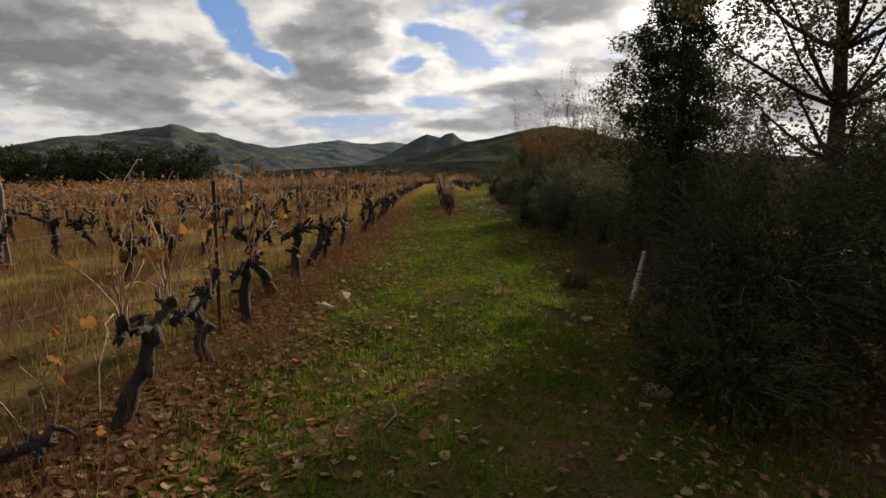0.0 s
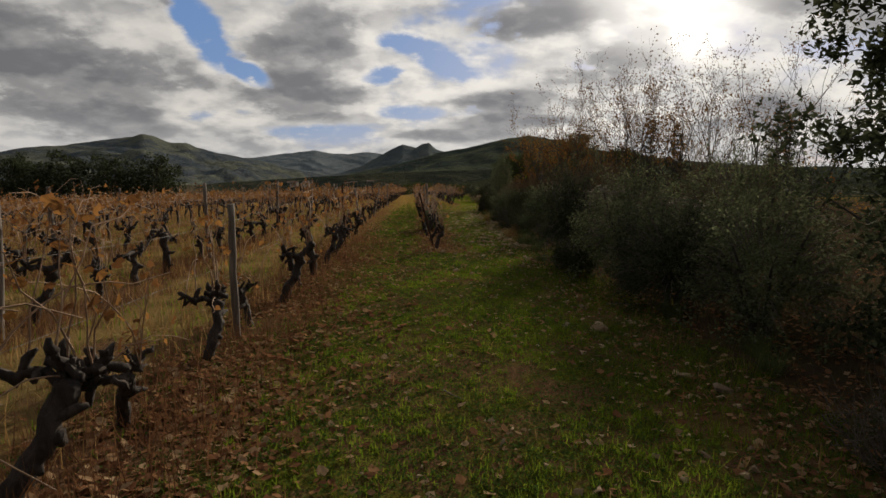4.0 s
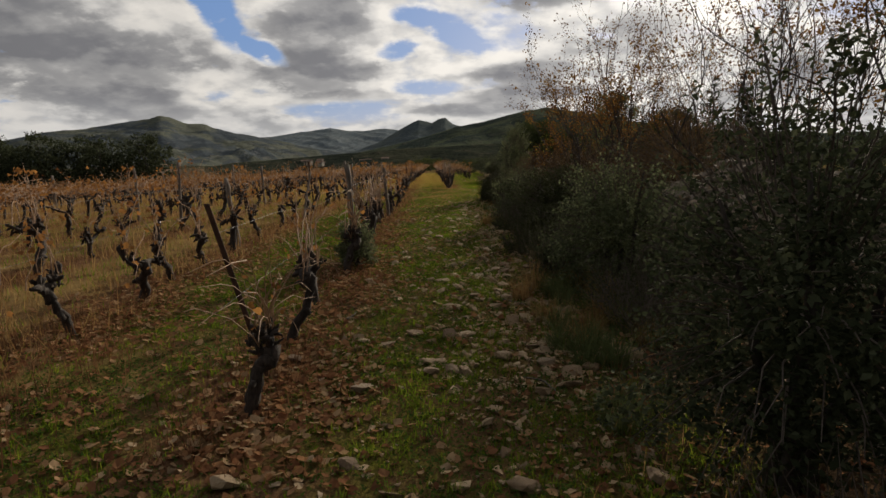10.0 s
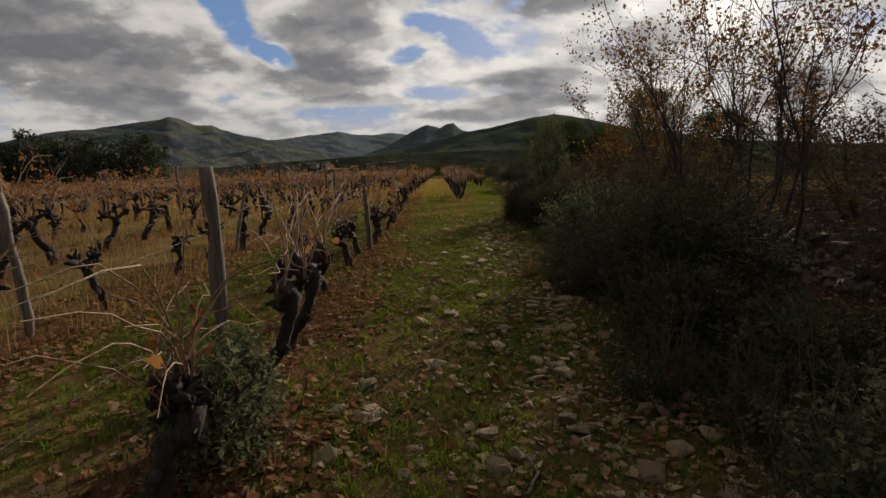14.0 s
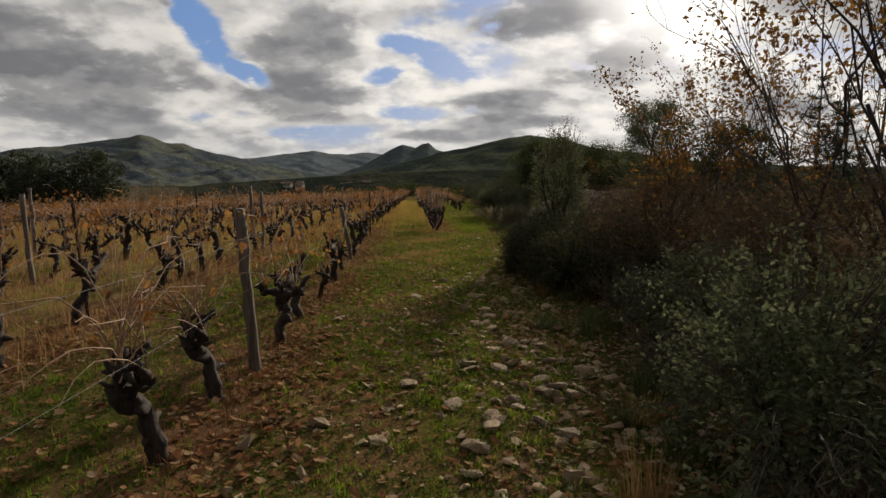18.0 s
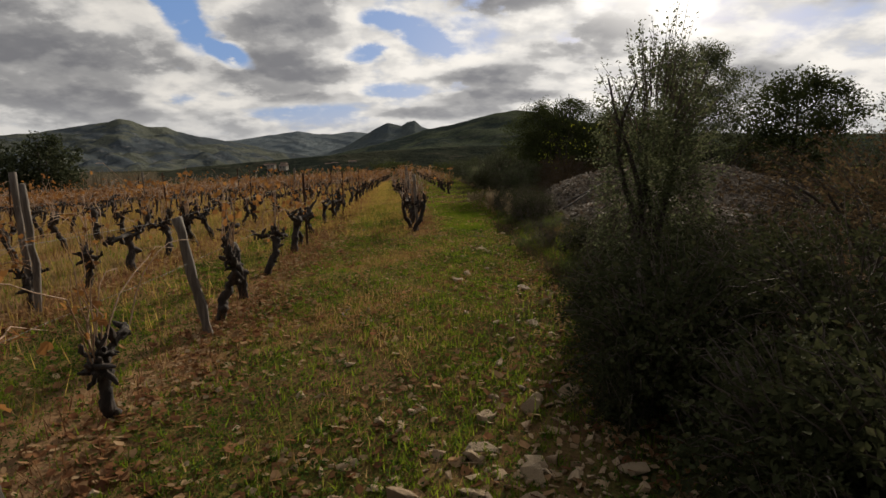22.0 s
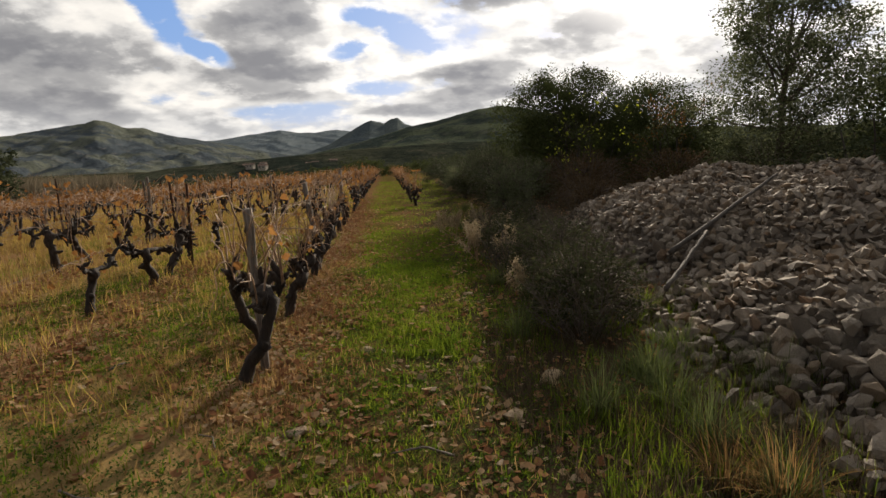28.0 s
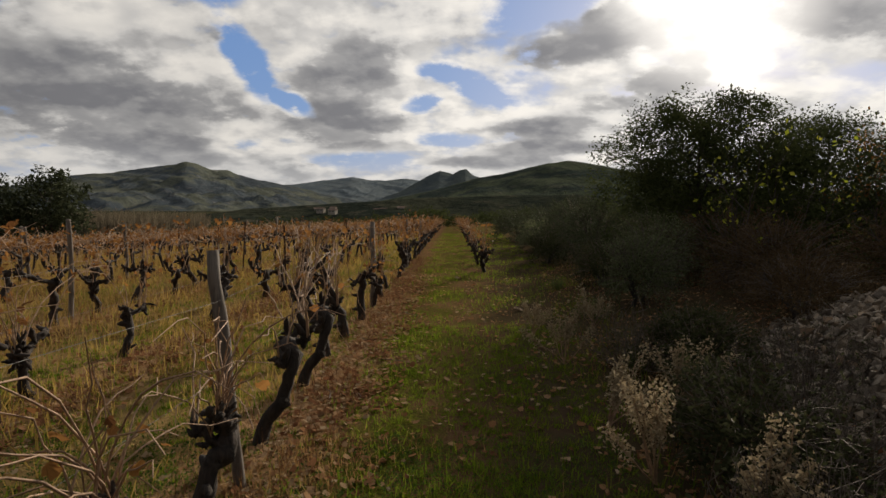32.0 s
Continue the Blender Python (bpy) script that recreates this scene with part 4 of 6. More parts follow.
make_leafy_tree("evergreen_oak", "dark evergreen oak behind the stone heap", 15.0, 54.0, 4.2, 2.3, 20000, 0.11, M_wood_green, 36, 0.1, 0.0, 140)

THICKET = "thicket of thin bare stems with a few rusty leaves"
for i, (bx, by, h, st, nl) in enumerate([(6.2, 22.6, 4.6, 7, 260), (5.4, 24.4, 5.0, 8, 300), (6.4, 26.8, 5.2, 8, 300), (7.6, 24.0, 5.2, 7, 250), (4.7, 31.3, 5.2, 7, 420),
                                          (6.2, 32.4, 5.4, 8, 400), (8.0, 29.0, 5.6, 8, 350), (4.3, 34.4, 3.6, 6, 420), (6.0, 36.4, 3.4, 7, 300), (8.6, 34.5, 4.6, 7, 300),
                                          (8.2, 20.0, 5.2, 7, 250), (9.8, 57.0, 4.0, 5, 120), (4.2, 27.6, 4.4, 6, 300), (10.2, 26.0, 5.6, 8, 250), (6.4, 21.0, 4.4, 7, 200), (4.4, 29.4, 4.8, 6, 350)]):
    make_bare_tree("bare_thicket", THICKET, bx, by, h * 0.98, st - 2, 300 + i * 5, M_rust, int(nl * 5), 0.058, 0.52, M_branch, 0.3, 4, 0.023)
make_bare_tree("sapling", "slender sapling with a few yellow-green leaves", 6.7, 56.2, 3.3, 5, 401, M_lime, 170, 0.09, 0.6, M_branch, 0.6, 3, 0.02)
for i, (px, py, ph) in enumerate([(17.0, 35.5, 5.6), (19.5, 38.5, 5.2), (15.0, 47.5, 5.6), (17.5, 49.5, 6.0), (13.5, 20.5, 5.0), (16.5, 23.0, 5.2), (20.5, 30.0, 5.6), (22.0, 43.0, 6.0), (19.5, 53.0, 5.5)]):
    make_pine(px, py, ph, 500 + i)
# backing wood that closes the hedge on its far side
for i in range(16):
    wx, wy = 10.5 + 5.5 * ((i * 37) % 10) / 10, 2 + i * 4.9
    make_shrub("shrub", "dark evergreen scrub behind the hedge", wx, wy, (1.9, 2.4, 1.0 + 0.25 * (i % 3)), 3000, 0.09, M_holm, 700 + i, 50, 30)
for i in range(13):
    wx, wy = 6.6 + 2.2 * ((i * 53) % 10) / 10, 6.5 + i * 2.9
    if not 23 < wy < 34:
        make_shrub("shrub", "brown and green tangle of scrub inside the hedge", wx, wy, (1.4, 1.7, 0.75 + 0.2 * (i % 3)), 3600, 0.06, M_bramble if i % 2 else M_heath, 760 + i, 45, 40)
# dark trees beyond the field
for i in range(24):
    u = i / 23
    make_leafy_tree("field_tree", "dense dark green tree at the far edge of the vineyard", -55 - 66 * u, 122 - 18 * u + 4 * math.sin(i * 2.3), 10.2 + 1.1 * math.sin(i * 1.7), 4.8, 3000, 0.5, M_holm, 800 + i, 0.0, 0.0, 60)
# a belt of scrub where the field ends
for i in range(22):
    u = 0.25 + 0.75 * i / 21
    make_shrub("shrub", "dark scrub where the field ends", -46 + 66 * u + 1.5 * math.sin(i * 5.1), 122 + 9 * math.sin(i * 1.9), (3.0, 2.5, 1.0 + 0.4 * math.sin(i * 2.7)), 1500, 0.30, M_wood_green, 1500 + i, 40, 16)


def make_grove():
    """Bare pale poplars along the river, beyond the field."""
    global rng
    rng = np.random.default_rng(91)
    n = 30000
    a = rng.uniform(radians(-62), radians(-22), n)
    d = rng.uniform(290, 400, n) + 25 * np.sin(a * 30)
    x, y = np.sin(a) * d, np.cos(a) * d
    g = blades(Geo(), np.stack([x, y, ground_z(x, y) - 0.5], 1), 8.5, 0.55, 0.7, True)
    tagged(new("bare_grove", g.mesh("bare_grove", M_grove, False)), "pale leafless grove along the valley floor", "trees", kind="stuff")


def make_house(az_, dist, z, w, d, h, turn):
    """A small house of the village: walls, pitched roof and windows."""
    base = new("house")
    base.location = (math.sin(radians(az_)) * dist, math.cos(radians(az_)) * dist, z)
    base.rotation_euler = (0, 0, turn)
    tagged(base, "pale rendered village house with a tiled roof", "house", "houses in the valley")
    q = [[0, 1, 5, 4], [1, 2, 6, 5], [2, 3, 7, 6], [3, 0, 4, 7], [4, 5, 6, 7]]
    v = [(sx * w / 2, sy * d / 2, zz) for zz in (-3, h) for sx, sy in ((-1, -1), (1, -1), (1, 1), (-1, 1))]
    part("wall", Geo().put(v, None, q).mesh("wall", M_wall, False), base)
    e = 0.5
    v = [(-w / 2 - e, -d / 2 - e, h), (w / 2 + e, -d / 2 - e, h), (w / 2 + e, d / 2 + e, h), (-w / 2 - e, d / 2 + e, h), (-w / 2 - e, 0, h + d * 0.22), (w / 2 + e, 0, h + d * 0.22)]
    part("roof", Geo().put(v, [[0, 4, 3], [1, 2, 5]], [[0, 1, 5, 4], [2, 3, 4, 5]]).mesh("roof", M_tile, False), base)
    for k in range(int(w // 3)):
        x = -w / 2 + 1.7 + k * 3
        y = -d / 2 - 0.02
        part("window", Geo().put([(x - 0.5, y, h - 1.9), (x + 0.5, y, h - 1.9), (x + 0.5, y, h - 0.6), (x - 0.5, y, h - 0.6)], None, [[0, 1, 2, 3]]).mesh("window", M_pane, False), base)


make_grove()
hr = np.random.default_rng(44)
for k in range(15):
    make_house(-14.0 + 9.5 * (k / 14) + hr.normal() * 0.4, 575 + hr.uniform(-15, 30), -4.2 + 0.16 * k + hr.normal() * 0.6, hr.uniform(4, 7), hr.uniform(4, 6), hr.uniform(2.2, 3.2), hr.uniform(-0.4, 0.4))


def make_twig_shrub(x, y, h, wide, shoots_n, seed, label):
    """An airy shrub of thin grey shoots with a few small leaves."""
    global rng
    rng = np.random.default_rng(seed)
    base = new("twiggy_shrub")
    base.location = (x, y, float(ground_z(x, y)) - 0.02)
    tagged(base, label, "shrub")
    g, lp = Geo(), []
    for k in range(shoots_n):
        a, q = rng.uniform(0, 2 * np.pi), np.sqrt(rng.random()) * wide
        s = np.array([math.cos(a) * q * 0.35, math.sin(a) * q * 0.35, 0])
        e = np.array([math.cos(a) * q, math.sin(a) * q, h * rng.uniform(0.55, 1.1) * (1 - 0.35 * (q / wide) ** 2)])
        t = np.linspace(0, 1, 5)[:, None]
        p = s + (e - s) * t + 0.03 * np.cumsum(rng.normal(size=(5, 3)), 0) * t
        g.tube(p, np.linspace(0.005, 0.0018, 5), 3, 0, False)
        for m in range(3):
            f = p[rng.integers(2, 5)]
            d = rng.normal(size=3) * 0.09 + (0, 0, 0.06)
            g.tube([f, f + d * 0.6, f + d + (0, 0, 0.02)], [0.0028, 0.002, 0.0012], 3, 0, False)
            lp.append(f + d * rng.uniform(0.3, 1, (3, 1)) + rng.normal(size=(3, 3)) * 0.012)
    part("shootwork", g.mesh("shootwork", M_twig), base, "", "stuff")
    part("crown", leaves(Geo(), np.concatenate(lp), 0.022, 0.2).mesh("crown", M_heath, False), base, "", "stuff")


TWIGGY = "airy grey twiggy shrub with tiny leaves beside the track"
for i, (tx, ty, th, tw_) in enumerate([(3.45, 45.2, 0.62, 0.55), (3.7, 46.5, 0.70, 0.6), (4.1, 47.8, 0.66, 0.6), (3.4, 48.2, 0.55, 0.5), (3.95, 49.3, 0.62, 0.6), (4.5, 50.4, 0.6, 0.6), (3.6, 51.6, 0.5, 0.5),
                                         (3.1, 32.4, 0.7, 0.6), (3.4, 35.0, 0.9, 0.7), (4.0, 31.9, 1.1, 0.9), (4.4, 35.2, 1.2, 1.0), (5.2, 34.0, 1.4, 1.1), (2.6, 30.0, 0.55, 0.5), (3.5, 39.4, 0.6, 0.7), (3.1, 41.8, 0.5, 0.5),
                                         (2.2, 9.0, 0.35, 0.4), (3.0, 7.6, 0.6, 0.6), (2.3, 17.2, 0.45, 0.5), (2.1, 16.0, 0.4, 0.5), (2.6, 20.4, 0.6, 0.5), (2.35, 27.5, 0.55, 0.5)]):
    make_twig_shrub(tx, ty, th, tw_, 90, 1700 + i, TWIGGY)


# ---------------- vines ----------------
def gnarl(a, b, k, bend, r):
    t = np.linspace(0, 1, k)[:, None]
    p = np.asarray(a) + (np.asarray(b) - np.asarray(a)) * t
    w = np.cumsum(r.normal(size=(k, 3)), 0) * bend
    return p + w * np.sin(t * np.pi * 0.5)


def vine_shape(seed, bush=1.0, upright=0.35, leafy=6):
    """One pruned-goblet vine: trunk, arms, canes and leaves as separate meshes."""
    global rng
    rng = np.random.default_rng(seed)
    r = np.random.default_rng(seed)
    h = r.uniform(0.34, 0.52)
    lean = r.normal(size=2) * 0.07
    top = np.array([lean[0], lean[1], h])
    tp = gnarl((0, 0, -0.06), top, 14, 0.018, r)
    rad = np.linspace(0.041, 0.030, 14) * r.uniform(0.8, 1.2) * (1 + 0.08 * r.normal(size=14))
    rad[0] *= 1.4
    rad[1] *= 1.15
    rad[-3:] *= 1.35
    trunk = Geo().tube(tp, rad, 11, 0.17)
    for q in range(r.integers(2, 5)):
        k = r.integers(4, 13)
        d = r.normal(size=3) * np.array([0.05, 0.05, 0.02])
        trunk.tube(gnarl(tp[k], tp[k] + d, 4, 0.006, r), np.array([0.03, 0.03, 0.024, 0.010]) * r.uniform(0.7, 1.2), 6, 0.3)
    trunk = trunk.mesh("trunk", M_vine)
    arms, tips = [], []
    for i in range(r.integers(2, 5)):
        a = (math.pi / 2 if i % 2 else -math.pi / 2) + r.normal() * 0.7
        l = r.uniform(0.05, 0.14) if r.random() < 0.65 else r.uniform(0.18, 0.34)
        end = tp[-1] + np.array([math.cos(a) * l * 0.7, math.sin(a) * l, r.uniform(0.0, 0.15)])
        p = gnarl(tp[-1] - (0, 0, 0.02), end, 9, 0.018, r)
        g = Geo().tube(p, np.array([0.034, 0.027, 0.023, 0.026, 0.022, 0.026, 0.030, 0.026, 0.013]) * r.uniform(0.65, 1.05), 7, 0.34)
        for q in range(r.integers(6, 11)):
            s = p[r.integers(4, 9)]
            d = r.normal(size=3) * 0.042 + (0, 0, r.uniform(-0.01, 0.05))
            g.tube(gnarl(s, s + d, 5, 0.008, r), np.array([0.018, 0.014, 0.018, 0.014, 0.006]) * r.uniform(0.5, 1.2), 6, 0.38)
        arms.append(g.mesh("arm", M_vine))
        tips.append(p[-1])
        tips.append(p[5])
    canes, owner, lp = [], [], []
    for i in range(int(r.integers(12, 20) * bush)):
        k = int(r.integers(0, len(tips)))
        owner.append(k // 2)
        s = tips[k] + r.normal(size=3) * 0.012
        a = (math.pi / 2 if r.random() < 0.5 else -math.pi / 2) + r.normal() * 0.6
        l = r.uniform(0.5, 1.6)
        t = np.linspace(0, 1, 7)[:, None]
        out = np.array([math.cos(a) * 0.55, math.sin(a), 0])
        if r.random() < upright:
            l = r.uniform(0.35, 0.7)
            p = s + out * l * t * r.uniform(0.05, 0.45) + np.array([0, 0, 1]) * l * (t - r.uniform(0, 0.15) * t * t) + 0.03 * r.normal(size=(7, 3)) * t
        else:
            p = s + out * l * (t ** 1.3) * r.uniform(0.3, 0.8) + np.array([0, 0, 1]) * l * (r.uniform(0.45, 0.9) * t - r.uniform(0.2, 0.6) * t * t) + 0.02 * r.normal(size=(7, 3)) * t
        p[:, 2] = np.clip(p[:, 2], 0.05, 1.0 + 0.1 * r.random())
        canes.append(Geo().tube(p, np.linspace(0.0050, 0.0018, 7), 4, 0.1, False).mesh("cane", M_cane))
        m = r.integers(leafy // 5, leafy)
        lp.append(p[r.integers(2, 7, m)] + r.normal(size=(m, 3)) * 0.03)
    lp = np.concatenate(lp)
    lv = leaves(Geo(), lp, 0.047, -0.3, VLEAF, 1.0).mesh("leaves", M_vineleaf, False) if len(lp) else None
    return trunk, arms, list(zip(canes, owner)), lv


def build_vine(seed, bush=1.0, upright=0.35, leafy=6):
    trunk, arms, canes, lv = vine_shape(seed, bush, upright, leafy)
    base = new("vine")
    tagged(base, "old gnarled dark vine stock with bare canes and few leaves", "vine", "vines of the vineyard")
    part("trunk", trunk, base)
    limbs = [part("arm", m, base) for m in arms]
    for m, k in canes:
        part("cane", m, limbs[k])
    if lv:
        part("leaves", lv, base, "last orange-brown vine leaves", "stuff")
    return base


VARIANTS = [build_vine(1000 + k, 0.35 + 0.18 * (k % 4)) for k in range(11)] + [build_vine(1100 + k, 1.3, 0.25, 2) for k in range(3)]
USED = set()
vr = np.random.default_rng(5)


def plant(x, y, k, turn, size):
    m = Matrix.Translation((x, y, float(ground_z(x, y)))) @ Matrix.Rotation(turn, 4, "Z") @ Matrix.Scale(size, 4)
    if k not in USED:
        USED.add(k)
        VARIANTS[k].matrix_basis = m
        return
    ob = copy_thing(VARIANTS[k], m)


ROWS = {"A": (ROW_A, -6.0, 62.0), "B": (0.25, 18.7, 64.0), "C": (2.26, 44.6, 74.0), "D": (4.4, 61.4, 76.0),
        "Z": (ROW_A - ROW_GAP, -2.0, 58.0), "Y": (ROW_A - 2 * ROW_GAP, 2.0, 50.0)}
KNOWN = {"A": [1.75, 2.98, 4.18, 5.35, 6.5, 7.45, 8.5, 9.5, 10.75, 11.9, 12.97, 14.0, 15.08, 16.3, 17.3, 19.1, 20.4, 21.7, 22.7, 23.8, 24.9, 26.5, 28.1, 29.2, 30.5, 31.8, 33.8, 34.6, 35.4, 36.1, 37.25],
         "B": [18.8, 20.2, 21.5, 23.1, 24.4, 25.3, 26.35, 27.3, 28.85, 29.75, 31.2, 32.3, 33.4, 34.6, 35.55, 37.73, 38.77, 40.05, 42.2, 43.4, 45.0, 47.1, 48.8, 49.5],
         "C": [44.75, 45.7, 46.72, 47.75, 48.7, 49.8, 51.1, 52.2, 53.15]}
LINES = {"A": ((0, -1.75), (4.2, -1.88), (5.4, -2.05), (8.5, -2.2), (13, -2.15), (17.3, -2.3), (20.5, -2.42), (24, -2.7), (30, -2.88), (34, -3.1), (38, -3.1)),
         "B": ((18.8, -0.25), (21.5, -0.52), (23.1, -0.46), (26.4, -0.67), (29, -0.76), (35.5, -0.84), (38.8, -1.04), (43.4, -1.38), (49.3, -1.6)),
         "C": ((44.7, 0.78), (47.7, 0.70), (49.8, 0.57), (53, 0.43))}


def row_at(key, y):
    """Where a vine row stands at y."""
    line = LINES.get(key)
    if not line:
        return row_x(ROWS[key][0], y)
    return float(np.interp(y, [p[0] for p in line], [p[1] for p in line])) + ROW_LEAN * (max(0.0, y - line[-1][0]) + min(0.0, y - line[0][0]))


for key, (x0, lo, hi) in ROWS.items():
    ys = list(KNOWN.get(key, []))
    y = (ys[0] if ys else hi) - 1.15
    while y > lo and key in "A":
        ys.insert(0, y)
        y -= 1.15
    y = ys[-1] + 1.15 if ys else lo
    while y < hi:
        ys.append(y + vr.normal() * 0.08)
        y += 1.15
    for y in ys:
        if vr.random() < 0.05 and y not in KNOWN.get(key, []):
            continue
        full = (key == "C" and y < 54) or (key == "B" and y < 31 and vr.random() < 0.6)
        size = vr.uniform(1.12, 1.26) if key == "C" else vr.uniform(0.98, 1.24)
        plant(row_at(key, y) + vr.normal() * 0.025, y, int(vr.integers(11, 14)) if full else int(vr.integers(0, 11)), vr.choice([0, math.pi]) + vr.normal() * 0.25, size)


def far_vines():
    """The vines of the farther rows, one sheet of real stocks, canes and leaves."""
    global rng
    r = np.random.default_rng(77)
    spots = []
    for k in range(3, 36):
        x0 = ROW_A - k * ROW_GAP
        for y in np.arange(-4 + k * 1.2, 112 - 0.12 * k, 1.15):
            spots.append((x0, y))
    for key, (x0, lo, hi) in ROWS.items():
        for y in np.arange(hi + 0.5, 110, 1.15):
            spots.append((x0, y))
    wood, cane, lp = Geo(), Geo(), []
    rng = r
    for x0, y in spots:
        y += r.normal() * 0.1
        x = row_x(x0, y) + r.normal() * 0.05
        z = float(ground_z(x, y))
        near = (x > -16) and y < 60
        h = r.uniform(0.45, 0.68)
        b = np.array([x, y, z])
        t = b + np.array([r.normal() * 0.07, r.normal() * 0.08, h])
        wood.tube([b, b * 0.5 + t * 0.5 + r.normal(size=3) * 0.025, t], [0.046, 0.034, 0.046], 5 if near else 4, 0.12, False)
        for s in (-1, 1):
            e = t + np.array([r.normal() * 0.08, s * r.uniform(0.12, 0.34), r.uniform(0.0, 0.2)])
            wood.tube([t, t * 0.4 + e * 0.6 - (0, 0, 0.02), e], [0.034, 0.026, 0.036], 4 if near else 3, 0.15, False)
            for q in range(7 if near else 4):
                l = r.uniform(0.4, 0.95)
                d = np.array([r.normal() * 0.45, r.normal() * 0.75, r.uniform(0.35, 1.0)])
                p = e + d * l * 0.5
                f = e + d * l * np.array([1, 1, r.uniform(0.5, 0.9)])
                cane.tube([e, p + r.normal(size=3) * 0.03, f] if near else [e, f], [0.006, 0.005, 0.003] if near else [0.011, 0.007], 3, 0, False)
                m = r.integers(2, 5)
                lp.append(e + (f - e) * r.uniform(0.3, 1.05, (m, 1)) + r.normal(size=(m, 3)) * 0.06)
    for nm, g, mt, lab in (("far_vine_stocks", wood, M_vine, "rows of gnarled vine stocks across the field"), ("far_vine_canes", cane, M_cane, "bare brown canes of the farther vine rows")):
        tagged(new(nm, g.mesh(nm, mt)), lab, "vine", kind="stuff")
    lp = np.concatenate(lp)
    tagged(new("far_vine_leaves", leaves(Geo(), lp, 0.105, -0.2, TLEAF, 1.5).mesh("far_vine_leaves", M_vineleaf, False)), "orange-brown leaves left on the farther vines", "leaves", kind="stuff")


far_vines()


# ---------------- posts and wires ----------------
def stake(x, y, top, height, radius, mat, label, name="vine_stake", iron=False):
    """A stake that stands at x, y and leans so that its head lies at top."""
    global rng
    rng = np.random.default_rng(int(abs(x * 100) + y * 10))
    z = float(ground_z(x, y))
    a, b = np.array([0, 0, -0.15]), np.array([top[0], top[1], height])
    g = Geo()
    if iron:
        t = np.linspace(0, 1, 4)[:, None]
        ax = a + (b - a) * t
        w = radius
        prof = np.array([(-w, 0), (w, 0), (w, w * 0.22), (w * 0.15, w * 0.22), (w * 0.15, w * 1.3), (-w * 0.15, w * 1.3), (-w * 0.15, w * 0.22), (-w, w * 0.22)])
        k = len(prof)
        v = np.concatenate([np.concatenate([p[None, :2] + prof, np.full((k, 1), p[2])], 1) for p in ax])
        q = [[i * k + j, i * k + (j + 1) % k, (i + 1) * k + (j + 1) % k, (i + 1) * k + j] for i in range(3) for j in range(k)]
        m = 3 * k
        g.put(v, None, q + [[m, m + 1, m + 2, m + 7], [m + 3, m + 4, m + 5, m + 6]])
    else:
        t = np.linspace(0, 1, 10)[:, None]
        pts = a + (b - a) * t + 0.006 * rng.normal(size=(10, 3)) + 0.012 * np.sin(t * 4 + x) * rng.normal(size=(1, 3))
        g.tube(pts, radius * (1 + 0.10 * rng.normal(size=10)), 9, 0.07)
    ob = new(name, g.mesh(name, mat, not iron))
    ob.location = (x, y, z)
    tagged(ob, label, "stake", "stakes of the vine rows")
    return ob


WOODEN, IRON = "weathered grey wooden stake standing in a vine row", "rusty iron stake standing in a vine row"
stake(-2.10, 4.95, (-0.02, 0.02), 1.36, 0.016, M_iron, IRON, iron=True)
stake(-0.30, 19.35, (-0.38, -0.02), 1.24, 0.019, M_iron, IRON + ", leaning", iron=True)
stake(-2.28, 18.75, (-0.06, 0), 1.40, 0.018, M_iron, IRON, iron=True)
stake(-2.22, 11.5, (0, 0), 1.28, 0.032, M_wood, WOODEN)
stake(-0.52, 24.05, (-0.06, 0), 1.42, 0.042, M_wood, WOODEN)
stake(-2.85, 25.6, (-0.14, 0), 1.22, 0.042, M_wood, WOODEN + ", leaning")
stake(-0.68, 30.33, (-0.10, 0.02), 1.30, 0.043, M_wood, WOODEN + ", leaning")
stake(-0.90, 37.35, (-0.22, 0.0), 1.05, 0.045, M_wood, WOODEN + ", leaning far over")
stake(-1.2, 43.2, (-0.02, 0), 1.35, 0.020, M_iron, IRON, iron=True)
stake(-4.3, 11.3, (0.03, 0), 1.28, 0.042, M_wood, WOODEN)
stake(-2.86, 30.1, (0.24, 0.05), 1.22, 0.026, M_wood, WOODEN + ", thin and leaning")
stake(-2.98, 38.2, (0.04, 0), 1.35, 0.036, M_wood, WOODEN)
stake(-1.78, 50.4, (-0.06, 0), 1.38, 0.018, M_iron, IRON, iron=True)
stake(0.86, 45.1, (-0.05, 0), 1.25, 0.034, M_wood, WOODEN)
stake(0.70, 49.2, (-0.16, 0.0), 1.34, 0.036, M_wood, WOODEN + ", leaning")
stake(row_x(2.26, 55.5), 55.5, (-0.03, 0), 1.4, 0.045, M_wood, WOODEN)
sr = np.random.default_rng(3)
for key, first, step_y in (("A", 32.0, 6.9), ("Z", 17.0, 6.2), ("Y", 8.0, 6.8), ("B", 50.0, 7.0), ("C", 62.5, 6.5)):
    y = first
    while y < 76:
        iron = sr.random() < 0.4
        stake(row_x(ROWS[key][0], y), y, (sr.normal() * 0.05, sr.normal() * 0.05), sr.uniform(1.25, 1.5), 0.018 if iron else 0.036, M_iron if iron else M_wood, IRON if iron else WOODEN, iron=iron)
        y += step_y + sr.normal() * 0.7
for k in range(3, 26):
    y = 10 + k * 1.5 + 5 * sr.random()
    while y < 108:
        iron = sr.random() < 0.4
        stake(row_x(ROW_A - k * ROW_GAP, y), y, (sr.normal() * 0.05, sr.normal() * 0.05), sr.uniform(1.25, 1.5), 0.022 if iron else 0.04, M_iron if iron else M_wood, IRON if iron else WOODEN, iron=iron)
        y += 17 + sr.normal() * 3


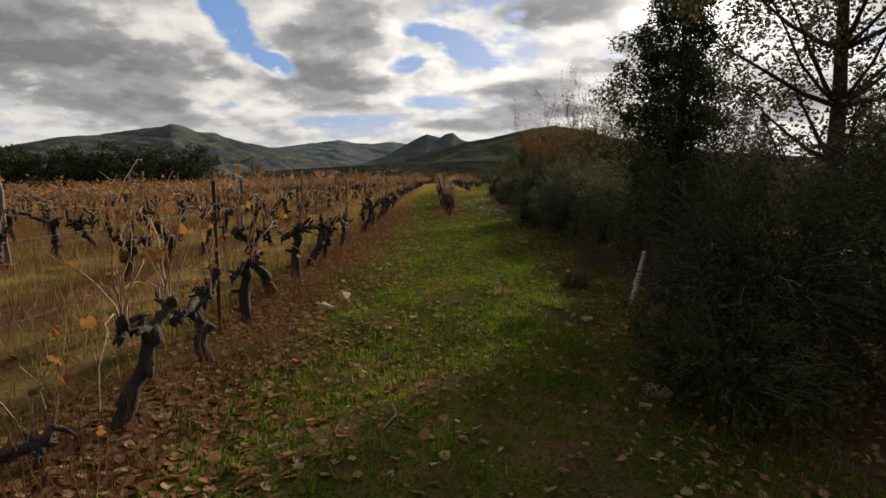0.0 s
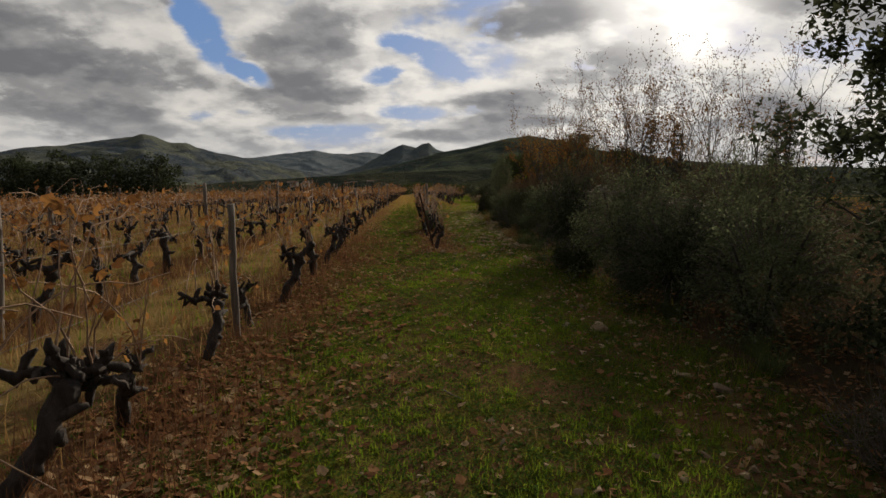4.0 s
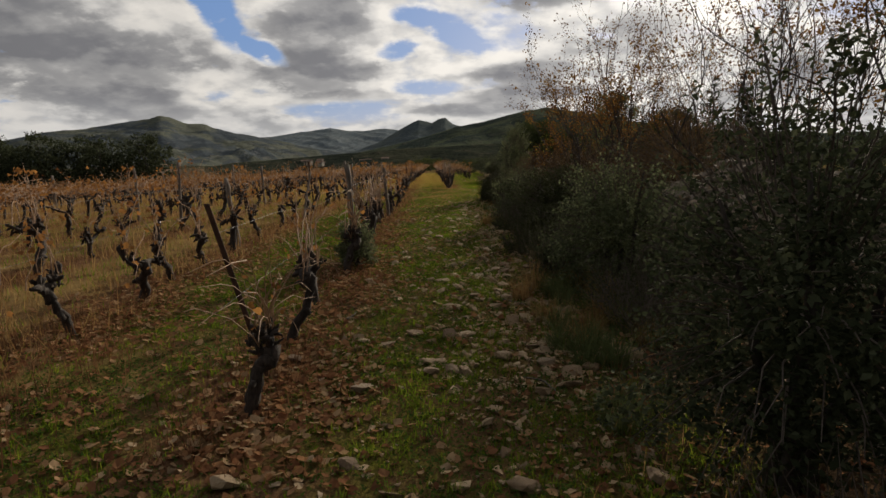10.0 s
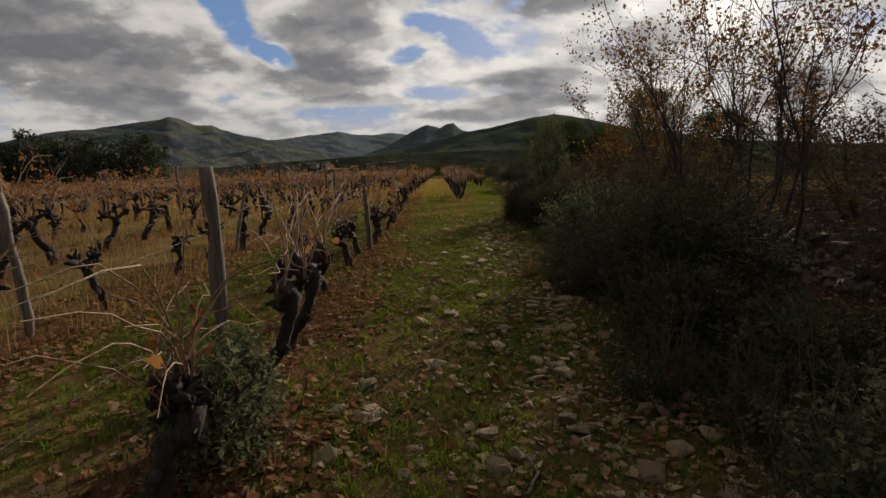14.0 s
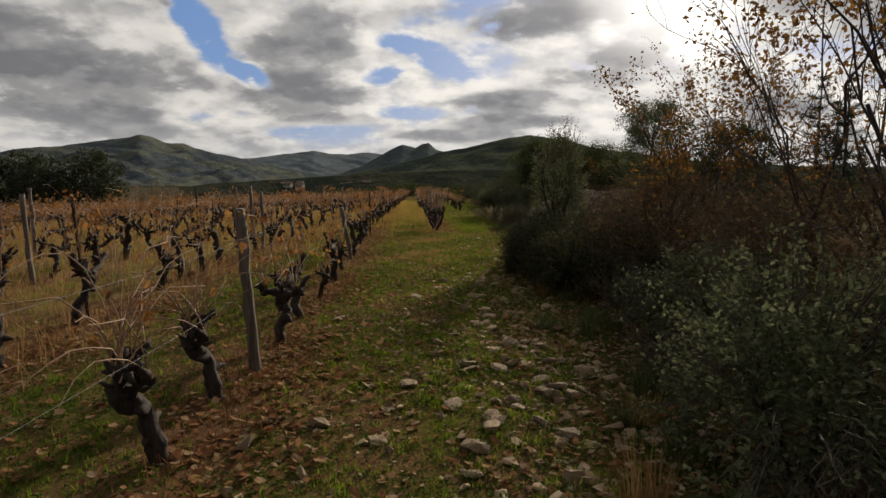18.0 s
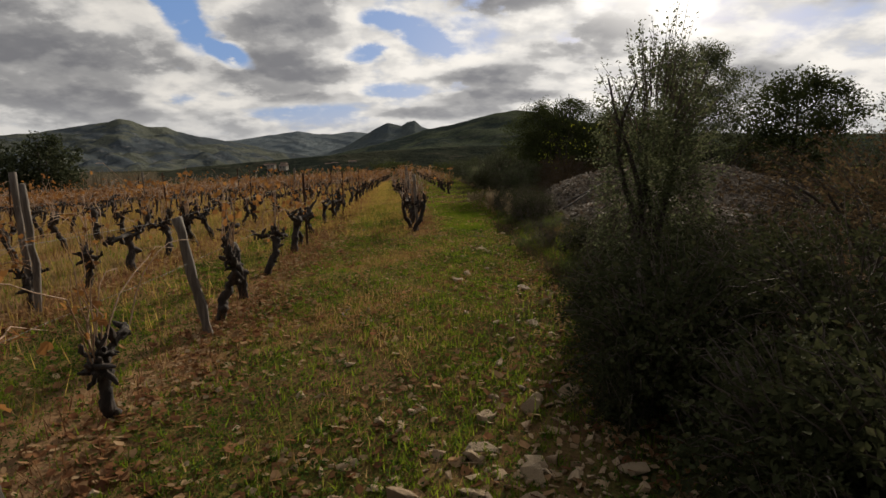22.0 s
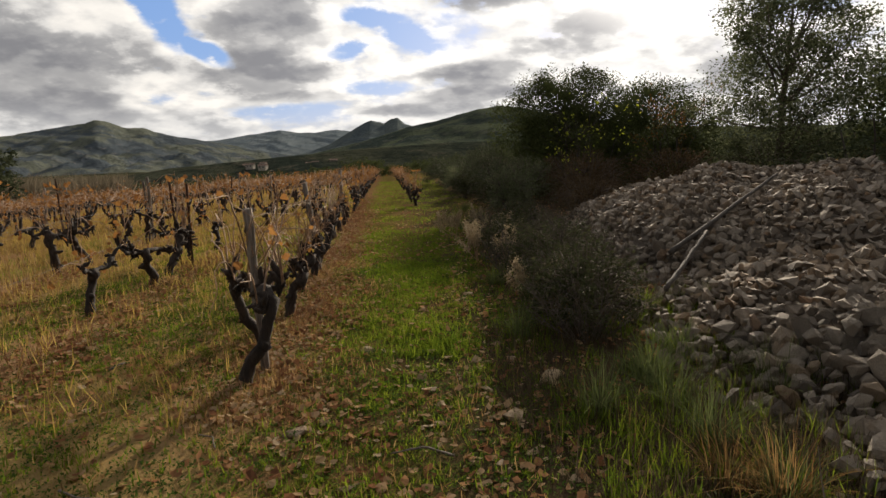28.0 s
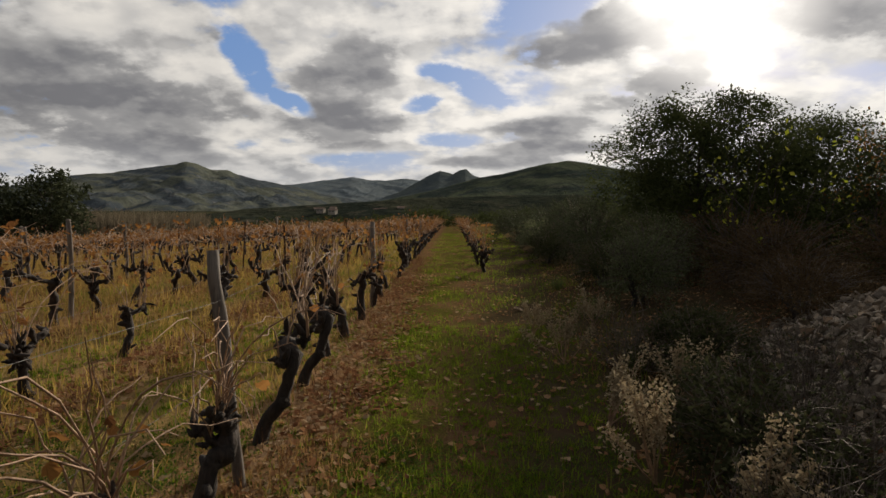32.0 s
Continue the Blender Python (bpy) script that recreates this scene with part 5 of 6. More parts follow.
def wire(x0, lo, hi, z, seed):
    r = np.random.default_rng(seed)
    ys = np.arange(lo, hi, 1.5)
    pts = np.stack([row_x(x0, ys) + r.normal(size=len(ys)) * 0.015, ys, z + ground_z(row_x(x0, ys), ys) + 0.03 * np.sin(ys * 0.9 + seed) + r.normal(size=len(ys)) * 0.01], 1)
    tagged(new("trellis_wire", Geo().tube(pts, 0.0013, 3, 0, False).mesh("trellis_wire", M_wire)), "thin slack trellis wire along a vine row", "wire", "trellis wires")


for k, (key, z) in enumerate((("A", 0.72), ("A", 1.12), ("B", 0.66), ("B", 1.08), ("C", 0.68), ("C", 1.12), ("Z", 0.72), ("Z", 1.1))):
    x0, lo, hi = ROWS[key]
    wire(x0, max(lo, -2), hi + 10, z, k)


# ---------------- stones ----------------
def stone_mesh(seed, mat, fine=1):
    """A broken angular field stone."""
    r = np.random.default_rng(seed)
    bm = bmesh.new()
    q = r.normal(size=(18 if fine else 8, 3))
    q = q / np.linalg.norm(q, axis=1)[:, None] * r.uniform(0.8, 1.12, (len(q), 1))
    q = np.sign(q) * np.abs(q) ** 0.8
    for p in q:
        bm.verts.new(p)
    res = bmesh.ops.convex_hull(bm, input=bm.verts)
    bmesh.ops.delete(bm, geom=list({v for v in bm.verts if not v.link_faces}), context="VERTS")
    me = bpy.data.meshes.new("stone")
    bm.to_mesh(me)
    bm.free()
    me.materials.append(mat)
    return me


PILE_STONES = [stone_mesh(40 + k, M_stone) for k in range(8)]
PATH_STONES = [stone_mesh(60 + k, M_gravel) for k in range(8)]
PEBBLES = [stone_mesh(80 + k, M_gravel, 0) for k in range(8)]
RUBBLE = [stone_mesh(90 + k, M_stone, 0) for k in range(8)]


def mesh_arrays(me):
    v = np.zeros(len(me.vertices) * 3)
    me.vertices.foreach_get("co", v)
    t = np.array([p.vertices[:] for p in me.polygons])
    return v.reshape(-1, 3), t


def scatter_stones(geo, shapes, pos, size, r, flat=0.6):
    for k, (v, t) in enumerate(shapes):
        sel = np.arange(len(pos)) % len(shapes) == k
        p, s = pos[sel], size[sel]
        n = len(p)
        if not n:
            continue
        sc = s[:, None] * np.stack([r.uniform(0.75, 1.3, n), r.uniform(0.7, 1.1, n), flat * r.uniform(0.7, 1.2, n)], 1)
        a = r.uniform(0, 2 * np.pi, n)
        w = v[None] * sc[:, None]
        c, si = np.cos(a)[:, None], np.sin(a)[:, None]
        tilt = r.normal(size=n)[:, None] * 0.7
        y1, z1 = w[..., 1] * np.cos(tilt) - w[..., 2] * np.sin(tilt), w[..., 1] * np.sin(tilt) + w[..., 2] * np.cos(tilt)
        q = np.stack([w[..., 0] * c - y1 * si, w[..., 0] * si + y1 * c, z1], -1) + p[:, None]
        geo.put(q, (t[None] + (np.arange(n) * len(v))[:, None, None]).reshape(-1, 3))


def heap_z(x, y, cx, cy, rx, ry, h):
    d = np.sqrt(((x - cx) / rx) ** 2 + ((y - cy) / ry) ** 2)
    return ground_z(x, y) + h * np.clip(1 - d ** 2.2, 0, 1) ** 0.75 * (1 + 0.13 * lump(x * 1.4, y * 1.4, 5.0))


def stone_heap(label, cx, cy, rx, ry, h, near, size, dense, singles, seed):
    """A heap of field stones: a core, the stones that the track passes as pieces, and the rest joined."""
    global rng
    r = np.random.default_rng(seed)
    base = new("stone_heap")
    base.location = (cx, cy, 0)
    tagged(base, label, "stone heap")
    u = np.linspace(-1, 1, 36)
    X, Y = np.meshgrid(cx + u * rx, cy + u * ry, indexing="ij")
    rim = np.clip(((X - cx) / rx) ** 2 + ((Y - cy) / ry) ** 2, 0, 1)
    Z = heap_z(X, Y, cx, cy, rx, ry, h) - 0.09 - 0.16 * rim ** 3
    i, j = np.meshgrid(np.arange(35), np.arange(35), indexing="ij")
    Q = np.stack([i * 36 + j, (i + 1) * 36 + j, (i + 1) * 36 + j + 1, i * 36 + j + 1], -1)
    Q = Q[(u[i] ** 2 + u[j] ** 2 < 1.15) & (u[i + 1] ** 2 + u[j + 1] ** 2 < 1.15)]
    part("core", Geo().put(np.stack([X - cx, Y - cy, Z], -1).reshape(-1, 3), None, Q.reshape(-1, 4)).mesh("core", M_stone), base, "rubble core under the loose stones", "stuff")
    n = int(dense * rx * ry * 3.2)
    a, d = r.uniform(0, 2 * np.pi, n), np.sqrt(r.uniform(0, 1.12, n))
    x, y = cx + np.cos(a) * d * rx, cy + np.sin(a) * d * ry
    s = np.clip(size * np.exp(r.normal(size=n) * 0.38), 0, size * 1.7)
    z = heap_z(x, y, cx, cy, rx, ry, h) + s * r.uniform(-0.6, 0.7, n)
    order = np.argsort((x - near[0]) ** 2 + (y - near[1]) ** 2)
    for k in order[:singles]:
        ob = part("stone", PILE_STONES[k % 8], base)
        ob.location = (x[k] - cx, y[k] - cy, z[k])
        ob.rotation_euler = (r.normal() * 0.8, r.normal() * 0.8, r.uniform(0, 6.3))
        ob.scale = (s[k] * r.uniform(0.8, 1.45), s[k], s[k] * r.uniform(0.5, 0.9))
    rest = order[singles:]
    g = Geo()
    scatter_stones(g, [mesh_arrays(m) for m in RUBBLE], np.stack([x - cx, y - cy, z], 1)[rest], s[rest], r, 0.8)
    part("rubble", g.mesh("rubble", M_stone, False), base, "", "stuff")


HEAP = "large heap of grey limestone field stones beside the track"
stone_heap("low spill of larger stones at the foot of the heap", 6.6, 44.4, 2.7, 2.6, 0.40, (4.3, 43.8), 0.050, 250, 220, 15)
stone_heap(HEAP, 7.9, 48.7, 3.5, 5.2, 0.98, (4.6, 46.5), 0.046, 290, 300, 11)
stone_heap("low heap of brown-grey field stones under the oak", 4.0, 7.2, 1.4, 1.5, 0.5, (3.0, 7.0), 0.052, 220, 180, 12)
stone_heap("heap of brown field stones behind a bush", 4.35, 17.6, 1.35, 1.5, 0.95, (3.0, 17.0), 0.058, 230, 230, 13)
stone_heap("long bank of grey field stones under bare trees", 7.3, 27.5, 2.6, 3.6, 0.8, (5.2, 26.0), 0.068, 130, 240, 14)
stone_heap("tumbled wall of grey field stones in the hedge", 4.75, 22.9, 1.65, 1.9, 1.08, (3.6, 21.4), 0.056, 240, 280, 16)
stone_heap("low spill of tan and grey stones beside the heap", 4.95, 41.7, 1.35, 1.8, 0.5, (4.0, 40.6), 0.06, 180, 160, 17)


def path_stones():
    r = np.random.default_rng(21)
    n = 10500
    y = np.where(r.random(n) < 0.95, r.uniform(0.3, 47, n), r.uniform(47, 60, n))
    mid = np.interp(y, [0, 10, 20, 30, 40, 50, 62], [0.45, 0.75, 1.0, 1.05, 1.4, 2.2, 2.8])
    y = np.where((y > 36) & (r.random(n) < 0.75), r.uniform(19, 35, n), y)
    y = np.where((y < 19) & (r.random(n) < 0.70), r.uniform(17, 35, n), y)
    side = np.where(r.random(n) < 0.75, 0.72, -0.35)
    x = mid + side + r.normal(size=n) * np.where(side > 0, 0.34, 0.5)
    s = 0.021 * np.exp(r.normal(size=n) * 0.55) * np.where(y < 19, 0.9, 1.0)
    s = np.clip(s, 0.007, 0.075)
    big = np.argsort(-s)[:300]
    z = ground_z(x, y) + s * 0.25
    for k in big:
        ob = new("stone", PATH_STONES[k % 8])
        ob.location = (x[k], y[k], z[k])
        ob.rotation_euler = (r.normal() * 0.25, r.normal() * 0.25, r.uniform(0, 6.3))
        ob.scale = (s[k] * r.uniform(0.9, 1.5), s[k] * r.uniform(0.8, 1.1), s[k] * r.uniform(0.28, 0.55))
        tagged(ob, "loose tan limestone lying on the grassy track", "stone", "loose stones on the track")
    rest = np.setdiff1d(np.arange(n), big)
    g = Geo()
    scatter_stones(g, [mesh_arrays(m) for m in PEBBLES], np.stack([x, y, z], 1)[rest], s[rest], r, 0.45)
    tagged(new("gravel", g.mesh("gravel", M_gravel, False)), "small tan stones strewn over the track", "gravel", kind="stuff")


path_stones()
for k, (bx, by, bs, lab) in enumerate([(2.3, 19.75, 0.09, "ochre"), (3.3, 21.0, 0.09, "ochre"), (2.9, 42.6, 0.09, "ochre"), (2.95, 44.4, 0.075, "tan"), (2.6, 43.9, 0.06, "tan"), (-1.35, 5.9, 0.10, "tan"), (-1.3, 6.5, 0.09, "tan"), (1.35, 11.8, 0.08, "tan"),
                                         (1.62, 7.6, 0.09, "ochre"), (1.35, 3.7, 0.08, "tan"), (2.05, 27.0, 0.06, "ochre"), (1.75, 29.9, 0.06, "tan")]):
    ob = new("stone", PATH_STONES[(k * 3) % 8])
    ob.location = (bx, by, float(ground_z(bx, by)) + bs * 0.2)
    ob.rotation_euler = (0.2, 0.1, k * 1.3)
    ob.scale = (bs * 1.4, bs, bs * 0.7)
    tagged(ob, lab + " boulder lying at the edge of the track", "stone", "loose stones on the track")


# ---------------- ground cover ----------------
def field(v, u, seed):
    return 0.5 + 0.5 * np.clip(lump(v * 1.7, u * 1.3, seed) + 0.5 * lump(v * 4.1, u * 3.3, seed + 4), -1, 1)


def lane_of(x, y):
    """0 in the middle of a vine row, 0.5 half way between two rows."""
    q = (x - ROW_LEAN * y - ROW_A) / ROW_GAP
    return np.abs(q - np.round(q))


def cover(name, label, category, n, x0, x1, y0, y1, mat, keep, make, seed):
    global rng
    rng = np.random.default_rng(seed)
    x, y = rng.uniform(x0, x1, n), y0 + (y1 - y0) * rng.random(n) ** 1.15
    ok = rng.random(n) < keep(x, y)
    p = np.stack([x[ok], y[ok], ground_z(x[ok], y[ok])], 1)
    g = Geo()
    make(g, p)
    tagged(new(name, g.mesh(name, mat, False)), label, category, kind="stuff")


HEDGE_EDGE = lambda y: np.interp(y, [0, 10, 20, 30, 40, 50, 60], [1.5, 1.9, 2.1, 2.2, 2.6, 3.3, 4.2])
rows_here = lambda x, y: (x - ROW_LEAN * y < -0.8) | ((x - ROW_LEAN * y < 1.4) & (y > 18)) | ((x - ROW_LEAN * y < 3.6) & (y > 44))
strip = lambda x, y: np.clip(np.where(y > 24, 1.2, 1.5) - lane_of(x - 0.12, y) * 4.8, 0, 1) * rows_here(x, y)
MIDDLE = lambda y: np.interp(y, [0, 10, 20, 30, 40, 50, 62], [0.45, 0.75, 1.0, 1.05, 1.4, 2.2, 2.8])
turfy = lambda x, y: (0.75 + 0.7 * np.exp(-((x - MIDDLE(y)) / 0.35) ** 2)) * np.clip(field(x, y, 1.0) * 1.9 - 0.25, 0, 1) * (1 - 0.75 * strip(x, y)) * (x < HEDGE_EDGE(y) + 0.4)
tuft = lambda p, k, w: np.repeat(p, k, 0) + np.concatenate([w * rng.normal(size=(len(p) * k, 2)), np.zeros((len(p) * k, 1))], 1)
gold = lambda x, y: (0.35 * np.clip((y - 34) / 6, 0, 1) + 0.65 * np.clip((y - 45) / 6, 0, 1)) * (x - ROW_LEAN * y < 3.2)
cover("grass", "short green grass growing in tufts on the track", "grass", 74000, -2.2, 3.2, 0.8, 54, M_grass, turfy, lambda g, p: blades(g, tuft(p, 13, 0.028), np.repeat(0.022 + 0.05 * rng.random(len(p)) ** 2, 13), 0.008, 1.0, True), 51)
cover("grass", "short green grass between the vine rows", "grass", 90000, -12, -2.2, 0.8, 66, M_grass, lambda x, y: turfy(x, y) * (1 - 0.5 * gold(x, y)), lambda g, p: blades(g, p, 0.10, 0.011, 0.6, True), 61)
cover("tan_leaves", "pale tan fallen leaves strewn over the track", "leaves", 60000, -1.0, 2.8, 1, 56, M_tanleaf,
      lambda x, y: np.clip(field(x, y, 29.0) * 1.4 - 0.25, 0, 1) * (x < HEDGE_EDGE(y)) * np.where((y > 18) & (y < 45), 0.25, 0.07) + 0.9 * strip(x, y) * (y > 36), lambda g, p: leaves(g, p + (0, 0, 0.02), 0.044, 3.0, HLEAF), 62)
cover("dry_grass", "dry straw-coloured grass between the vine rows", "grass", 620000, -26, 4, 0.2, 84, M_straw,
      lambda x, y: np.clip(field(x, y, 3.0) * 1.3 - 0.3, 0, 1) * (np.where(x < -2.2, 1.0, 0.12) + 0.8 * np.exp(-((x - 0.5) / 0.8) ** 2) * (y > 32)) * (x < HEDGE_EDGE(y) + 0.6), lambda g, p: blades(g, p, np.where(p[:, 0] < -2.2, 0.27, 0.08), 0.008, 0.85, True), 52)
cover("matted_straw", "flattened tan straw and dead grass on the track", "straw", 150000, -1.6, 2.6, 31, 50, M_straw,
      lambda x, y: np.clip((y - 34.5) / 3, 0, 1) * np.clip(field(x, y, 45.0) * 2.2 - 0.75, 0, 1) * (0.25 + np.exp(-((x - 0.55 - 0.03 * (y - 38)) / 0.65) ** 2)) * (x < HEDGE_EDGE(y)), lambda g, p: blades(g, p, 0.075, 0.007, 1.0, True), 67)
cover("golden_grass", "sunlit golden dry grass between the vine rows", "grass", 210000, -16, 3, 34, 84, M_gold,
      lambda x, y: gold(x, y) * np.clip(field(x, y, 33.0) * 1.5 - 0.15, 0, 1) * np.where(y > 44, x - ROW_LEAN * y < 2.2, x - ROW_LEAN * y < 0.2), lambda g, p: blades(g, p, 0.21, 0.009, 0.7, True), 63)
cover("red_weeds", "dead red-brown weeds standing along the vine rows", "weeds", 420000, -18, 4, 0.2, 66, M_weed,
      lambda x, y: np.clip(strip(x, y) + 0.7 * np.exp(-((x + 1.75) / 0.45) ** 2) * (y < 20), 0, 1) * np.clip(field(x, y, 6.0) * 1.7 - 0.2, 0, 1), lambda g, p: blades(g, p, np.where((p[:, 1] > 20) | (p[:, 0] > -1.2), 0.17, 0.30), 0.007, 0.6, True), 53)
cover("fallen_leaves", "brown and orange fallen leaves on the ground", "leaves", 230000, -3.4, 3.0, 0.2, 60, M_fallen,
      lambda x, y: (0.06 + 0.15 * (y > 17) * (y < 48) + 0.9 * strip(x - 0.22, y) + 0.6 * np.exp(-((x + 1.5) / 0.75) ** 2) * (y < 19)) * np.clip(field(x, y, 8.0) * 1.5 - 0.1, 0, 1), lambda g, p: leaves(g, p + (0, 0, 0.018), 0.056, 2.2, HLEAF), 54)
cover("vivid_grass", "vivid yellow-green grass patch lit by the sun", "grass", 6500, 1.2, 3.2, 45.2, 49.5, M_grass,
      lambda x, y: np.exp(-((x - 2.1) / 0.4) ** 2) * np.clip(field(x, y, 41.0) * 1.6 - 0.2, 0, 1), lambda g, p: blades(g, tuft(p, 12, 0.035), np.repeat(0.03 + 0.075 * rng.random(len(p)) ** 2, 12), 0.006, 0.95, True), 64)
cover("low_herbs", "low green herbs and clover on the track", "herbs", 620000, -2.6, 3.0, 0.6, 50, M_clover,
      lambda x, y: np.clip(field(x, y, 11.0) * 1.8 - 0.15, 0.08, 1) * (x < HEDGE_EDGE(y) + 0.3) * (1 - 0.6 * strip(x, y)), lambda g, p: leaves(g, p + np.stack([0 * p[:, 0], 0 * p[:, 0], 0.004 + 0.03 * rng.random(len(p))], 1), 0.028, 0.9, TLEAF, 0.9), 55)
cover("hedge_grass", "longer pale grass along the foot of the hedge", "grass", 55000, 0.8, 5.2, 0.5, 62, M_straw,
      lambda x, y: np.exp(-((x - HEDGE_EDGE(y)) / 0.5) ** 2) * np.clip(field(x, y, 13.0) * 1.6 - 0.4, 0, 1), lambda g, p: blades(g, p, 0.16, 0.005, 0.8, True), 56)
cover("lush_grass", "lush yellow-green grass between the far vine rows", "grass", 230000, -6, 4.2, 33, 90, M_grass,
      lambda x, y: np.where(y < 46, 0.5, 1.0) * np.clip(field(x, y, 23.0) * 1.7 - 0.55, 0, 1) * (1 - 0.85 * strip(x, y)) * (x < HEDGE_EDGE(y) + 0.2), lambda g, p: blades(g, p, 0.085, 0.010, 0.8, True), 60)
cover("hedge_grass", "longer green grass along the foot of the hedge", "grass", 55000, 0.8, 5.2, 0.5, 62, M_grass,
      lambda x, y: np.exp(-((x - HEDGE_EDGE(y)) / 0.5) ** 2) * np.clip(field(x, y, 15.0) * 1.6 - 0.5, 0, 1), lambda g, p: blades(g, p, 0.17, 0.005, 0.8, True), 57)
cover("rough_grass", "rough green and straw grass at the foot of the stone heap", "grass", 4200, 2.8, 5.6, 38.5, 46, M_grass,
      lambda x, y: np.clip(field(x, y, 37.0) * 1.6 - 0.2, 0, 1), lambda g, p: blades(g, tuft(p, 9, 0.03), 0.14, 0.007, 0.9, True), 65)
cover("dead_litter", "dead weeds and straw at the foot of the stone heap", "weeds", 45000, 2.6, 5.6, 38.5, 46, M_deadweed,
      lambda x, y: np.clip(field(x, y, 39.0) * 1.6 - 0.2, 0, 1), lambda g, p: blades(g, p, 0.16, 0.006, 0.95, True), 66)
cover("undergrowth", "dead leaves and litter under the hedge", "litter", 120000, 1.2, 10, 0.3, 62, M_fallen,
      lambda x, y: (x > HEDGE_EDGE(y) - 0.5) * np.clip(field(x, y, 17.0) * 1.4 - 0.2, 0, 1) * np.clip(1.3 - (x - HEDGE_EDGE(y)) / 6, 0.1, 1), lambda g, p: leaves(g, p + (0, 0, 0.02), 0.05, 2.0, LEAF, 1.2), 58)
cover("hedge_weeds", "dark dead weeds standing under the hedge", "weeds", 90000, 1.5, 9, 0.3, 62, M_deadweed,
      lambda x, y: (x > HEDGE_EDGE(y) - 0.1) * np.clip(field(x, y, 19.0) * 1.5 - 0.3, 0, 1), lambda g, p: blades(g, p, 0.24, 0.005, 0.8, True), 59)


# ---------------- small things ----------------
def seed_plant(x, y, h, seed):
    """A dry weed with pale fluffy heads."""
    global rng
    rng = np.random.default_rng(seed)
    base = new("seed_head_weed")
    base.location = (x, y, float(ground_z(x, y)))
    tagged(base, "dry weed with pale pinkish fluffy seed heads", "weed", "dry weeds by the heap")
    for k in range(7):
        e = np.array([rng.normal() * 0.16, rng.normal() * 0.16, h * rng.uniform(0.6, 1.1)])
        t = np.linspace(0, 1, 5)[:, None]
        stalk = part("stalk", Geo().tube(e * t + 0.01 * rng.normal(size=(5, 3)), np.linspace(0.006, 0.003, 5), 4, 0, False).mesh("stalk", M_cane), base)
        m = 170
        u = rng.uniform(0.55, 1.05, m)[:, None]
        part("seed_head", leaves(Geo(), e * u + rng.normal(size=(m, 3)) * np.array([0.022, 0.022, 0.03]), 0.026, 0.0).mesh("seed_head", M_seed, False), base, "", "stuff")


for k, (wx, wy, wh) in enumerate([(3.05, 49.3, 0.55), (3.35, 48.7, 0.5), (3.0, 50.2, 0.45), (3.55, 50.4, 0.5), (2.95, 51.9, 0.5), (3.6, 53.6, 0.5), (3.25, 46.6, 0.4), (2.8, 53.4, 0.45)]):
    seed_plant(wx, wy, wh, 900 + k)


def dead_branch(pts, radius, mat, label, seed, name="dead_branch"):
    global rng
    rng = np.random.default_rng(seed)
    p0 = np.array(pts[0], float)
    t = np.linspace(0, len(pts) - 1, 14)
    P = np.stack([np.interp(t, range(len(pts)), [q[k] for q in pts]) for k in range(3)], 1) + min(0.012, radius * 0.12) * rng.normal(size=(14, 3))
    ob = new(name, Geo().tube(P - p0, np.linspace(radius, radius * 0.6, 14) * (1 + 0.12 * rng.normal(size=14)), 9, 0.16).mesh(name, mat))
    ob.location = p0
    tagged(ob, label, "branch")
    return ob


LOG = "grey weathered dead branch lying across the stone heap"
dead_branch([(4.65, 46.3, 0.45), (5.6, 46.92, 0.80), (6.55, 47.53, 1.16)], 0.027, M_log, LOG, 1)
dead_branch([(4.2, 45.4, 0.30), (4.68, 45.97, 0.46), (5.13, 46.5, 0.62)], 0.025, M_log, LOG, 2)
dead_branch([(6.7, 43.5, 0.55), (6.3, 44.4, 0.62), (6.2, 45.2, 0.66)], 0.04, M_pale, "pale split branch lying on the stone spill", 3)
dead_branch([(1.93, 6.33, -0.05), (2.0, 6.36, 0.28), (2.08, 6.41, 0.60)], 0.032, M_white, "short pale broken stake standing by the stone heap", 4, "broken_stake")
tw = np.random.default_rng(8)
for k in range(46):
    x, y = tw.uniform(-0.6, 2.4), tw.uniform(1.5, 58)
    a, l = tw.uniform(0, 6.3), tw.uniform(0.1, 0.4)
    z = float(ground_z(x, y)) + 0.02
    dead_branch([(x, y, z), (x + 0.5 * l * math.cos(a), y + 0.5 * l * math.sin(a), z + 0.02), (x + l * math.cos(a + 0.3), y + l * math.sin(a + 0.3), z + 0.005)], tw.uniform(0.004, 0.009), M_twig, "thin dry twig lying on the track", 20 + k, "twig")


